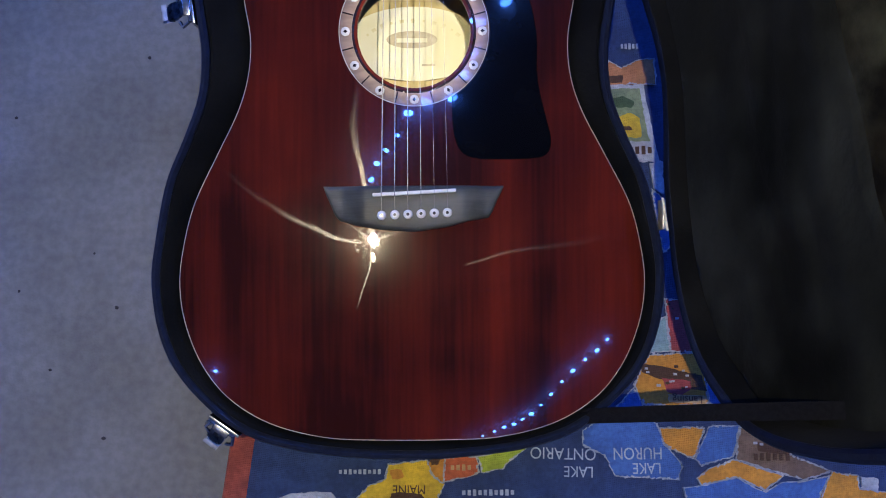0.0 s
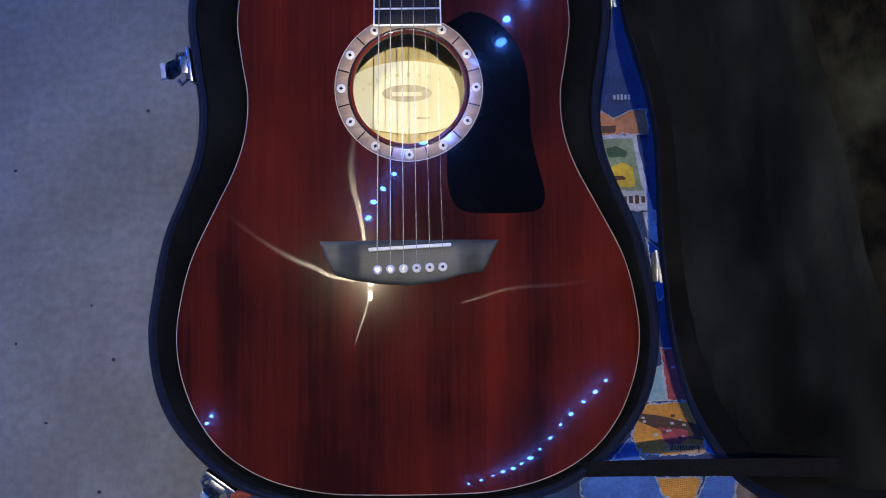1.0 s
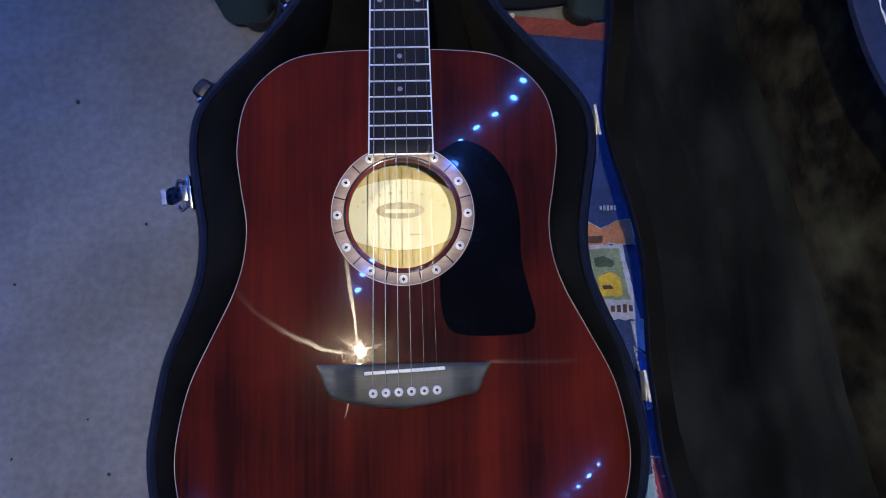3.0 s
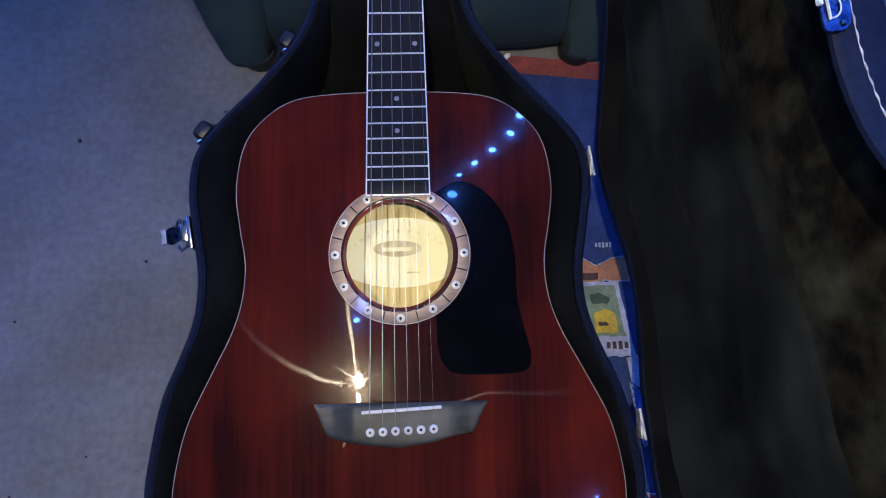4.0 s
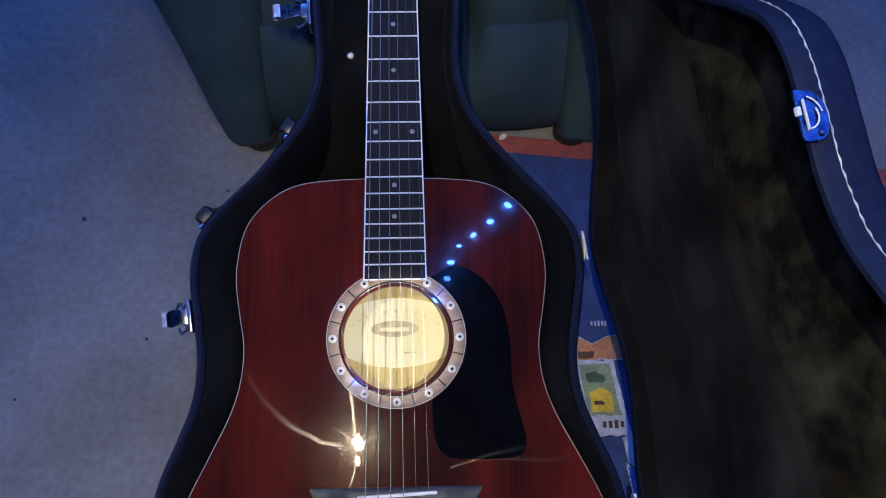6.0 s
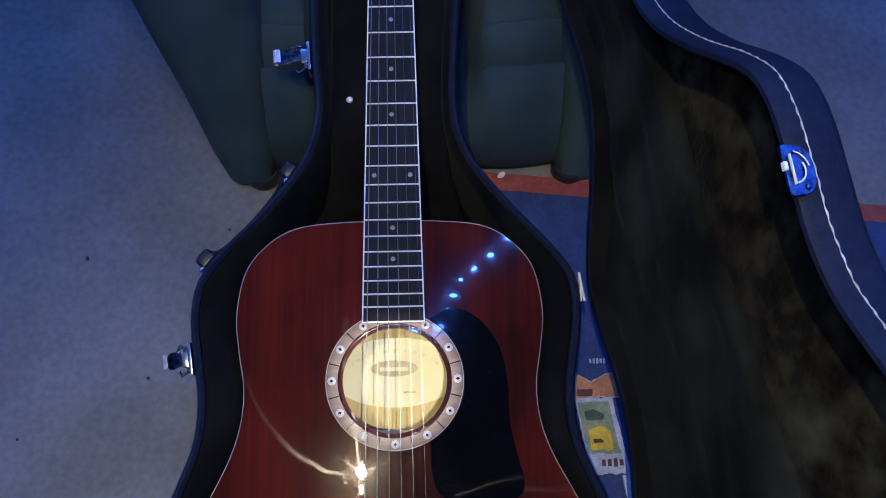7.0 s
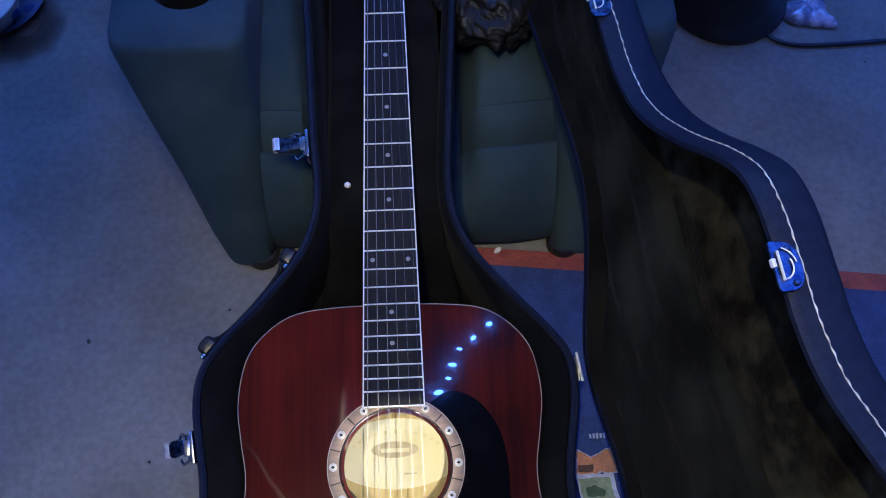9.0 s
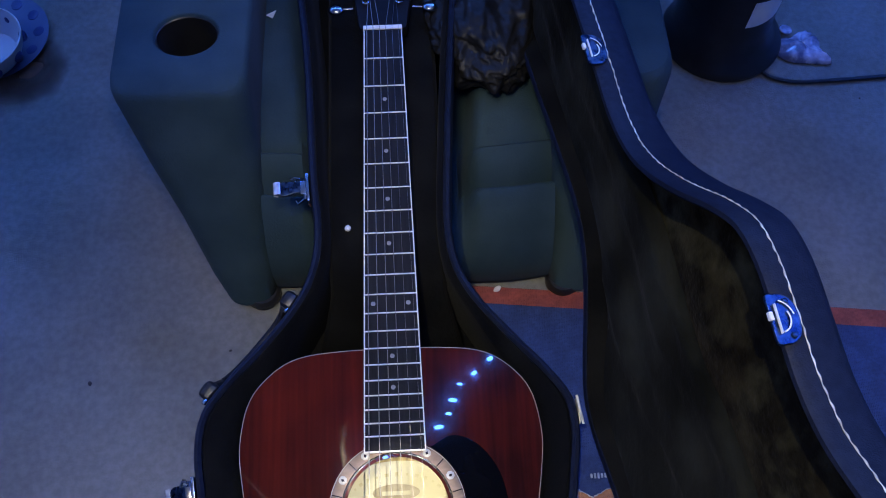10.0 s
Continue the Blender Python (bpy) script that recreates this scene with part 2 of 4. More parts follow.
# ---- mesh helpers ----


def finish(bm, smooth=True):
    bmesh.ops.recalc_face_normals(bm, faces=bm.faces)
    for f in bm.faces:
        f.smooth = smooth and len(f.verts) < 9
    return bm


def part(name, bm, material, parent=None, label="", smooth=True, auto=35):
    me = bpy.data.meshes.new(name)
    finish(bm, smooth)
    if smooth and auto:
        for e in bm.edges:
            if len(e.link_faces) == 2 and e.calc_face_angle(0) > radians(auto):
                e.smooth = False
    bm.to_mesh(me)
    bm.free()
    me.materials.append(material)
    ob = new(name, me)
    if parent:
        ob.parent = parent
    if label:
        ob["label"] = label
    return ob


def empty(name, m, label, category, group="", kind=""):
    ob = new(name)
    ob.empty_display_size = 0.05
    ob.matrix_world = m
    return tagged(ob, label, category, group, kind)


def spline(pts, n=6, closed=True):
    """Catmull-Rom points through pts."""
    out = []
    k = len(pts)
    for i in range(k if closed else k - 1):
        if closed:
            p = [pts[(i + j) % k] for j in (-1, 0, 1, 2)]
        else:
            p = [pts[min(max(i + j, 0), k - 1)] for j in (-1, 0, 1, 2)]
        p = [Vector(q) for q in p]
        for s in range(n):
            t = s / n
            out.append(0.5 * ((2 * p[1]) + (p[2] - p[0]) * t + (2 * p[0] - 5 * p[1] + 4 * p[2] - p[3]) * t * t + (3 * p[1] - p[0] - 3 * p[2] + p[3]) * t ** 3))
    if not closed:
        out.append(Vector(pts[-1]))
    return out


def mirrored(half, shift=0.0):
    """A closed outline from the right half, listed from the far end to the near end."""
    right = [(x + shift, y) for x, y in half]
    left = [(-x + shift, y) for x, y in reversed(half) if x > 1e-6]
    return right + left


def resample(pts, n):
    pts = [Vector(p) for p in pts]
    seg = [(pts[(i + 1) % len(pts)] - p).length for i, p in enumerate(pts)]
    total, out, i, acc = sum(seg), [], 0, 0.0
    for k in range(n):
        want = total * k / n
        while acc + seg[i] < want:
            acc += seg[i]
            i += 1
        out.append(pts[i].lerp(pts[(i + 1) % len(pts)], (want - acc) / max(seg[i], 1e-9)))
    return out


def inset(pts, d):
    """The outline (clockwise from above) moved inward by d."""
    n, out = len(pts), []
    for i, p in enumerate(pts):
        t = (pts[(i + 1) % n] - pts[i - 1]).normalized()
        out.append(p + Vector((t.y, -t.x)) * d)
    return out


def loft(rings, cap_first=False, cap_last=False, ring_closed=True, bm=None):
    bm = bm or bmesh.new()
    vs = [[bm.verts.new(p) for p in r] for r in rings]
    m = len(rings[0])
    for a, b in zip(vs[:-1], vs[1:]):
        for i in range(m if ring_closed else m - 1):
            j = (i + 1) % m
            bm.faces.new((a[i], a[j], b[j], b[i]))
    if cap_first:
        bm.faces.new(vs[0])
    if cap_last:
        bm.faces.new(vs[-1])
    return bm


def sweep_profile(outline, profile, cap_first=False, cap_last=False, loop=False):
    """Rings of the outline moved inward and set to heights: profile of (inset, z)."""
    rings = [[(p.x, p.y, z) for p in inset(outline, d)] for d, z in profile]
    if loop:
        rings.append(rings[0])
        bm = loft(rings)
        bmesh.ops.remove_doubles(bm, verts=bm.verts, dist=1e-6)
        return bm
    return loft(rings, cap_first, cap_last)


def slab(pts, z0, z1, bevel=0.0):
    """A flat piece with the given outline, its upper edge softened."""
    pts = [Vector(p) for p in pts]
    area = sum(a.x * b.y - b.x * a.y for a, b in zip(pts, pts[1:] + pts[:1]))
    if area > 0:
        pts = pts[::-1]
    if bevel:
        return sweep_profile(pts, [(0, z0), (0, z1 - bevel), (bevel * 0.35, z1 - bevel * 0.3), (bevel, z1)], True, True)
    return sweep_profile(pts, [(0, z0), (0, z1)], True, True)


def tube(path, r, sides=8, caps=True, flat=1.0):
    path = [Vector(p) for p in path]
    rings = []
    side = None
    for i, p in enumerate(path):
        t = (path[min(i + 1, len(path) - 1)] - path[max(i - 1, 0)]).normalized()
        ref = Vector((0, 0, 1)) if abs(t.z) < 0.9 else Vector((1, 0, 0))
        a = t.cross(ref).normalized()
        if side and a.dot(side) < 0:
            a = -a
        side = a
        b = a.cross(t)
        rr = r[i] if isinstance(r, (list, tuple)) else r
        rings.append([p + rr * (a * math.cos(2 * math.pi * k / sides) + flat * b * math.sin(2 * math.pi * k / sides)) for k in range(sides)])
    return loft(rings, caps, caps)


def box(cx, cy, cz, sx, sy, sz, bevel=0.0, m=None, seg=2):
    bm = bmesh.new()
    bmesh.ops.create_cube(bm, size=1, matrix=Matrix.Translation((cx, cy, cz)) @ Matrix.Diagonal((sx, sy, sz, 1)))
    if bevel:
        bmesh.ops.bevel(bm, geom=bm.edges[:], offset=bevel, segments=seg, affect="EDGES", profile=0.6)
    if m is not None:
        bm.transform(m)
    return bm


def lathe(profile, sides=24, m=None, cap0=True, cap1=True):
    rings = [[(r * math.cos(2 * math.pi * k / sides), r * math.sin(2 * math.pi * k / sides), z) for k in range(sides)] for r, z in profile]
    bm = loft(rings, cap0, cap1)
    if m is not None:
        bm.transform(m)
    return bm


def lump(r, amp, freq, seed, squash=(1, 1, 1), sub=4, m=None):
    """A crumpled blob."""
    bm = bmesh.new()
    bmesh.ops.create_icosphere(bm, subdivisions=sub, radius=1.0)
    off = Vector((seed * 7.3, seed * 3.1, seed * 1.7))
    for v in bm.verts:
        d = noise.noise(v.co * freq + off) + 0.5 * abs(noise.noise(v.co * freq * 2.3 + off)) + 0.3 * abs(noise.noise(v.co * freq * 4.7 - off))
        v.co = Vector(a * b for a, b in zip(v.co * r * (1 + amp * d), squash))
    if m is not None:
        bm.transform(m)
    return bm


def text_bm(words, size, depth):
    cu = bpy.data.curves.new("lettering", "FONT")
    cu.body, cu.size, cu.extrude, cu.align_x, cu.align_y = words, size, depth, "CENTER", "CENTER"
    ob = new("lettering", cu)
    bpy.context.view_layer.update()
    me = bpy.data.meshes.new_from_object(ob.evaluated_get(bpy.context.evaluated_depsgraph_get()))
    bm = bmesh.new()
    bm.from_mesh(me)
    bpy.data.objects.remove(ob)
    bpy.data.curves.remove(cu)
    bpy.data.meshes.remove(me)
    return bm

# ---- the room ----


def room():
    x0, x1, y0, y1 = -2.1, 2.3, -2.2, 2.5
    bm = bmesh.new()
    bmesh.ops.create_grid(bm, x_segments=80, y_segments=80, size=0.5, matrix=Matrix.Translation(((x0 + x1) / 2, (y0 + y1) / 2, 0)) @ Matrix.Diagonal((x1 - x0, y1 - y0, 1, 1)))
    for v in bm.verts:
        v.co.z = -0.0012 + 0.0012 * noise.noise(v.co * 3.0)
    f = tagged(part("floor", bm, M_CARPET), "greyish beige cut-pile carpet with lint", "carpet", kind="structure")
    t = 0.1
    for nm, b in (("wall_north", box((x0 + x1) / 2, y1 + t / 2, CEIL / 2, x1 - x0 + 2 * t, t, CEIL)), ("wall_south", box((x0 + x1) / 2, y0 - t / 2, CEIL / 2, x1 - x0 + 2 * t, t, CEIL)),
                  ("wall_east", box(x1 + t / 2, (y0 + y1) / 2, CEIL / 2, t, y1 - y0, CEIL)), ("wall_west", box(x0 - t / 2, (y0 + y1) / 2, CEIL / 2, t, y1 - y0, CEIL))):
        tagged(part(nm, b, M_WALL, smooth=False), "plain painted wall closing the room", "wall", kind="structure")
    tagged(part("ceiling", box((x0 + x1) / 2, (y0 + y1) / 2, CEIL + t / 2, x1 - x0 + 2 * t, y1 - y0 + 2 * t, t), M_CEILING, smooth=False), "plain dull painted ceiling", "ceiling", kind="structure")
    return f


room()


def ceiling_lamp():
    e = empty("ceiling_lamp", pose(LAMP[0], LAMP[1], CEIL), "small round ceiling spotlight with a warm bulb", "lamp")
    part("rose", lathe([(0.022, 0.0), (0.022, -0.010), (0.020, -0.016), (0.012, -0.030)], 32), M_WALL, e, "white ceiling plate")
    part("bulb", lump(0.0155, 0.75, 2.2, 6, (1.0, 1.35, 0.8), 3, Matrix.Translation((0, -0.008, -0.042))), glow("warm_bulb", (1.0, 0.86, 0.60), 360), e, "glowing warm bulb")
    # glowing tail added for the glare's lower end, no part of the lamp
    part("glare_tail", lump(0.0085, 0.6, 2.2, 3, (0.8, 1.7, 0.8), 2, Matrix.Translation((-0.001, -0.066, -0.046))), glow("glare_tail_glow", (1.0, 0.86, 0.60), 260), e, "glowing tail added for the lower end of the glare")
    x0, y0 = LAMP[0], LAMP[1]
    streaks = [[(-0.250, -0.298), (-0.31, -0.290), (-0.39, -0.260), (-0.56, -0.178), (-0.70, -0.100), (-0.80, -0.035), (-0.90, 0.04)], [(-0.220, -0.26), (-0.230, -0.18), (-0.240, -0.10), (-0.262, 0.0), (-0.275, 0.10), (-0.265, 0.24)],
            [(-0.216, -0.345), (-0.226, -0.38), (-0.240, -0.43), (-0.256, -0.48), (-0.272, -0.53)], [(0.10, -0.378), (0.19, -0.352), (0.28, -0.330), (0.40, -0.312), (0.56, -0.285), (0.74, -0.245)]]
    rnd = random.Random(31)

    def strand_into(bm, pts, r):
        n = len(pts) - 1
        piece = tube(pts, [r * math.sin(math.pi * (0.06 + 0.88 * q / n)) for q in range(n + 1)], 4)
        me = bpy.data.meshes.new("strand")
        piece.to_mesh(me)
        piece.free()
        bm.from_mesh(me)
        bpy.data.meshes.remove(me)

    # each added light streak is a strand bundle, close at the lamp, spread far out
    for pts, count, spread, hair in zip(streaks, (60, 70, 18, 46), (0.0046, 0.0046, 0.0022, 0.0050), (0.00026, 0.00054, 0.00046, 0.00030)):
        path = spline([(x - x0, y - y0, -0.066 + 0.02 * i / len(pts)) for i, (x, y) in enumerate(pts)], 8, False)
        path = [p + 0.004 * noise.noise_vector(p * 14) * min(1, i / 6) for i, p in enumerate(path)]
        last = len(path) - 1
        arm = bmesh.new()
        for k in range(count):
            a = 0 if rnd.random() < 0.35 else rnd.randrange(0, last * 2 // 3)
            b = min(last, a + rnd.randrange(last // 3, last))
            off = Vector((rnd.gauss(0, spread), rnd.gauss(0, spread), rnd.uniform(-0.004, 0.006)))
            drift = Vector((rnd.gauss(0, spread), rnd.gauss(0, spread), 0)) * 0.8
            strand_into(arm, [path[i] + off * (0.35 + 0.65 * i / last) + drift * (i - a) / last for i in range(a, b + 1)], hair * rnd.uniform(0.6, 1.2))
        part("arm", arm, M_STREAK, e, "curved glowing strands added for a light streak in the guitar's gloss")
    # short glowing spikes added for the glare's star round the bulb
    for k in range(8):
        t = 2 * math.pi * k / 8 + rnd.uniform(-0.38, 0.38)
        d = Vector((math.cos(t), math.sin(t), 0))
        far = rnd.choice((0.034, 0.046, 0.060, 0.080, 0.110))
        part("glare_spike", tube([d * 0.008 + Vector((0, -0.008, -0.050)), d * far * 0.5 + Vector((0, -0.008, -0.054)), d * far + Vector((0, -0.008, -0.056))], [0.0052, 0.0020, 0.0002], 5), M_STREAK, e, "glowing spike added for a ray of the glare's star")
    # small glowing bits added for the glare's sparkles round the bulb
    glare_sparkle = None
    for k in range(12):
        a, d = rnd.uniform(0, 2 * math.pi), 0.024 + abs(rnd.gauss(0, 0.040))
        if glare_sparkle is None:
            glare_sparkle = o = part("glare_sparkle", lump(0.0034, 0.5, 2.0, 4, (1.0, 1.6, 0.8), 1), M_STREAK, e, "small glowing bit added for a sparkle of the glare", smooth=False)
        else:
            o = new("glare_sparkle", glare_sparkle.data)
            o.parent = e
        o.matrix_basis = pose(-abs(d * math.cos(a)) * 1.2 + 0.012, d * math.sin(a), -0.058, 0, 0, rnd.uniform(0, 360)) @ Matrix.Scale(rnd.uniform(0.5, 1.15), 4)
    return e


def streak_glow(name, near, far, reach):
    """Emission that fades away from the bulb, for the added streaks, spikes and sparkles."""
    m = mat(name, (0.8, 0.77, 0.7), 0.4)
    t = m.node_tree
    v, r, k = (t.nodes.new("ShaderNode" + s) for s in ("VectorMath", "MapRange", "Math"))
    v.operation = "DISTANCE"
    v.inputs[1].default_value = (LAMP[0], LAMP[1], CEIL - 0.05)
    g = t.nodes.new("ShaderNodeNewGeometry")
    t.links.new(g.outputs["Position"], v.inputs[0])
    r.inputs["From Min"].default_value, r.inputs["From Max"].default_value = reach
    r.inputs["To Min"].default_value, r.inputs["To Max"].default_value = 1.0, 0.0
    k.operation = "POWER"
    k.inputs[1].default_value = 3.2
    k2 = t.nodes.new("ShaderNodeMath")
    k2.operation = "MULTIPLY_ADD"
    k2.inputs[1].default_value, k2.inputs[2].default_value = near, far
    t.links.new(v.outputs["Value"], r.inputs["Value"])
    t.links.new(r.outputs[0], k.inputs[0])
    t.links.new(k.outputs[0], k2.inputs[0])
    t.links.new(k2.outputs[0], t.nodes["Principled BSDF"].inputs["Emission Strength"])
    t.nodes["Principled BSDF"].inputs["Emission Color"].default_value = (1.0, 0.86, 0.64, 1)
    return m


M_STREAK = streak_glow("streak_emission", 62.0, 0.9, (0.0, 0.64))
ceiling_lamp()


def light_string(pts, size):
    """A wire pinned under the ceiling with a small blue light at each place; size grows from the first to the last."""
    at = [Vector((x, y, CEIL - 0.02 + 0.006 * math.sin(40 * x + 23 * y))) for x, y in pts]
    e = empty("string_lights", pose(0, 0, 0), "string of small glowing blue lights pinned under the ceiling", "string lights", "blue light strings")
    part("wire", tube(spline([tuple(p) for p in at], 8, closed=False), 0.0012, 5), M_STRAP, e)
    base = bmesh.new()
    bmesh.ops.create_icosphere(base, subdivisions=2, radius=0.0056)
    first_bulb = None
    rnd = random.Random(len(pts))
    for k, p in enumerate(at):
        if first_bulb is None:
            first_bulb = o = part("bulb", base, M_LED, e, "glowing blue bulb")
        else:
            o = new("bulb", first_bulb.data)
            o.parent = e
        s = (size[0] + (size[1] - size[0]) * k / max(1, len(at) - 1)) * rnd.uniform(0.65, 1.35)
        o.matrix_basis = pose(p.x, p.y, p.z - 0.008, 0, 0, rnd.uniform(-25, 25)) @ Matrix.Diagonal((1.5 * s, s, s, 1))


M_LED = glow("blue_led", (0.05, 0.19, 1.0), 340)
light_string([(0.58, 0.92), (0.52, 0.80), (0.46, 0.69), (0.35, 0.585), (0.24, 0.505), (0.155, 0.44), (0.12, 0.345), (0.10, 0.265), (0.06, 0.19), (-0.03, 0.175), (-0.09, 0.14), (-0.13, 0.065), (-0.168, 0.015), (-0.20, -0.03), (-0.22, -0.085)], (2.2, 1.3))
light_string([(0.79, -0.735), (0.73, -0.785), (0.67, -0.835), (0.60, -0.895), (0.545, -0.955), (0.497, -1.03), (0.448, -1.09), (0.405, -1.145), (0.365, -1.175), (0.328, -1.20), (0.285, -1.22), (0.24, -1.24), (0.185, -1.265), (0.13, -1.29)], (1.6, 1.1))
light_string([(-1.00, -0.905), (-1.03, -0.945), (-1.08, -1.0)], (1.6, 1.2))

# ---- map rug ----


def rug():
    corners = [(-0.105, 0.462), (1.036, 0.332), (0.884, -0.92), (-0.257, -0.78)]
    e = empty("rug", pose(0, 0, 0), "dark blue woven rug with a colourful map and a brick-red border", "rug")
    pts = resample([Vector(c) for c in corners], 160)
    part("base", sweep_profile(pts, [(0, 0.0005), (0, 0.004), (0.002, 0.006), (0.024, 0.006)], False, False), F_RED, e, "brick-red woven border")
    part("field", sweep_profile(inset(pts, 0.0245), [(-0.0008, 0.0008), (-0.0008, 0.0056), (0.001, 0.0062)], True, True), F_NAVY, e, "dark blue woven field")

    level = [0.0]
    rnd = random.Random(12)

    def region(mtl, poly, name="map_patch", edge=True):
        """A patch of the map with a frayed rim and, where two seas of colour meet, a pale stitched line."""
        ring = [Vector(p) for p in poly]
        around = sum((p - q).length for p, q in zip(ring, ring[1:] + ring[:1]))
        ring = resample(ring, max(20, int(around / 0.0022)))
        c = sum(ring, Vector((0, 0))) / len(ring)
        q = []
        for p in ring:
            w = 0.0016 * noise.noise(Vector((p.x * 90, p.y * 90, 3.1))) + rnd.uniform(-0.0005, 0.0005)
            q.append(p + (p - c).normalized() * w)
        level[0] += 0.00009
        o = part(name, slab(q, 0.0055, 0.0064 + level[0]), mtl, e, smooth=False)
        if edge:
            line = bmesh.new()
            for p, r in zip(q, q[1:] + q[:1]):
                if rnd.random() < 0.07:
                    continue
                d = (r - p).normalized() * 0.0006
                n = Vector((d.y, -d.x)).normalized() * rnd.choice((0.0004, 0.0006, 0.0008, 0.0013))
                p, r = p + n * rnd.uniform(-0.6, 0.6), r + n * rnd.uniform(-0.6, 0.6)
                f = [line.verts.new((*v, 0.0066 + level[0])) for v in (p - d + n, p - d - n * 0.6, r + d - n * rnd.uniform(0.3, 0.9), r + d + n)]
                line.faces.new(f)
            g = bmesh.ops.extrude_face_region(line, geom=line.faces[:])
            bmesh.ops.translate(line, verts=[v for v in g["geom"] if isinstance(v, bmesh.types.BMVert)], vec=(0, 0, 0.0004))
            part("outline", line, F_CREAM, o, "pale stitched outline", smooth=False)
        return o

    region(F_YELLOW, [(-0.031, -0.240), (0.009, -0.236), (0.012, -0.250), (0.025, -0.260), (0.015, -0.281), (-0.068, -0.280), (-0.050, -0.260), (-0.035, -0.256)])
    region(F_ORANGE, [(0.008, -0.238), (0.026, -0.235), (0.023, -0.258), (0.012, -0.250)], edge=False)
    region(F_RUST, [(0.025, -0.234), (0.057, -0.232), (0.059, -0.249), (0.038, -0.255), (0.024, -0.257)])
    region(F_GREEN, [(0.058, -0.233), (0.076, -0.229), (0.107, -0.224), (0.081, -0.245), (0.061, -0.249)])
    region(F_ORANGE, [(-0.029, -0.246), (-0.018, -0.245), (-0.016, -0.253), (-0.027, -0.255)], edge=False)
    region(F_UMBER, [(0.009, -0.236), (0.021, -0.235), (0.019, -0.241), (0.012, -0.242)], edge=False)
    region(F_UMBER, [(-0.028, -0.268), (-0.018, -0.267), (0.003, -0.269), (0.007, -0.275), (-0.031, -0.277)], edge=False)
    region(F_CREAM, [(-0.148, -0.275), (-0.127, -0.268), (-0.100, -0.266), (-0.086, -0.267), (-0.081, -0.275)], edge=False)
    region(F_LAKE, [(0.162, -0.208), (0.195, -0.188), (0.215, -0.166), (0.224, -0.184), (0.238, -0.206), (0.242, -0.220), (0.260, -0.242), (0.256, -0.256), (0.193, -0.253), (0.184, -0.233), (0.162, -0.223)])
    region(F_TEAL, [(0.241, -0.101), (0.250, -0.095), (0.254, -0.131), (0.232, -0.132)])
    region(F_BRICK, [(0.250, -0.078), (0.272, -0.078), (0.284, -0.132), (0.253, -0.130)])
    region(F_ORANGE, [(0.231, -0.134), (0.285, -0.132), (0.288, -0.170), (0.289, -0.184), (0.224, -0.184), (0.215, -0.163)])
    region(F_LAKE, [(0.286, -0.136), (0.307, -0.153), (0.328, -0.187), (0.289, -0.184), (0.288, -0.170)])
    region(F_ORANGE, [(0.238, -0.206), (0.284, -0.206), (0.271, -0.237), (0.243, -0.223)])
    region(F_LAKE, [(0.288, -0.205), (0.319, -0.204), (0.311, -0.234), (0.279, -0.243), (0.272, -0.237)])
    region(F_BROWN, [(0.319, -0.204), (0.341, -0.207), (0.370, -0.234), (0.407, -0.249), (0.379, -0.257), (0.357, -0.251), (0.313, -0.237)])
    region(F_ORANGE, [(0.273, -0.255), (0.285, -0.246), (0.310, -0.237), (0.359, -0.253), (0.340, -0.267), (0.312, -0.254), (0.278, -0.262)])
    region(F_LAKE, [(0.259, -0.264), (0.278, -0.262), (0.312, -0.254), (0.339, -0.269), (0.357, -0.259), (0.380, -0.258), (0.405, -0.253), (0.397, -0.265), (0.389, -0.286), (0.266, -0.286)])
    region(F_ORANGE, [(0.407, -0.249), (0.433, -0.253), (0.432, -0.265), (0.463, -0.270), (0.467, -0.287), (0.390, -0.286), (0.398, -0.265)])
    region(F_CREAM, [(0.435, -0.254), (0.451, -0.256), (0.452, -0.268), (0.436, -0.267)], edge=False)
    region(F_UMBER, [(0.223, -0.143), (0.241, -0.145), (0.284, -0.155), (0.287, -0.170), (0.260, -0.167), (0.243, -0.159), (0.223, -0.151)], edge=False)
    region(F_BRICK, [(0.243, -0.157), (0.272, -0.161), (0.272, -0.169), (0.258, -0.178), (0.247, -0.170)], edge=False)
    region(F_TAN, [(0.248, -0.173), (0.287, -0.175), (0.287, -0.183), (0.249, -0.181)], edge=False)
    region(F_UMBER, [(0.334, -0.220), (0.362, -0.226), (0.366, -0.233), (0.335, -0.229)], edge=False)
    region(F_CLAY, [(0.198, 0.178), (0.203, 0.175), (0.215, 0.168), (0.232, 0.177), (0.250, 0.179), (0.250, 0.150), (0.195, 0.149)])
    region(F_UMBER, [(0.198, 0.160), (0.216, 0.160), (0.215, 0.152), (0.198, 0.152)], edge=False)
    region(F_CREAM, [(0.195, 0.149), (0.237, 0.150), (0.246, 0.093), (0.250, 0.066), (0.207, 0.066), (0.202, 0.095)], edge=False)
    region(F_SAGE, [(0.197, 0.145), (0.233, 0.146), (0.240, 0.093), (0.242, 0.088), (0.205, 0.088), (0.204, 0.095)], edge=False)
    region(F_DKGREEN, [(0.204, 0.135), (0.215, 0.137), (0.226, 0.131), (0.224, 0.124), (0.206, 0.125)], edge=False)
    region(F_YELLOW, [(0.208, 0.114), (0.219, 0.119), (0.232, 0.114), (0.233, 0.092), (0.209, 0.092)], edge=False)
    region(F_UMBER, [(0.212, 0.104), (0.221, 0.105), (0.224, 0.100), (0.213, 0.099)], edge=False)
    region(F_PRINT, [(0.240, 0.064), (0.254, 0.066), (0.254, 0.030), (0.244, 0.038)], edge=False)
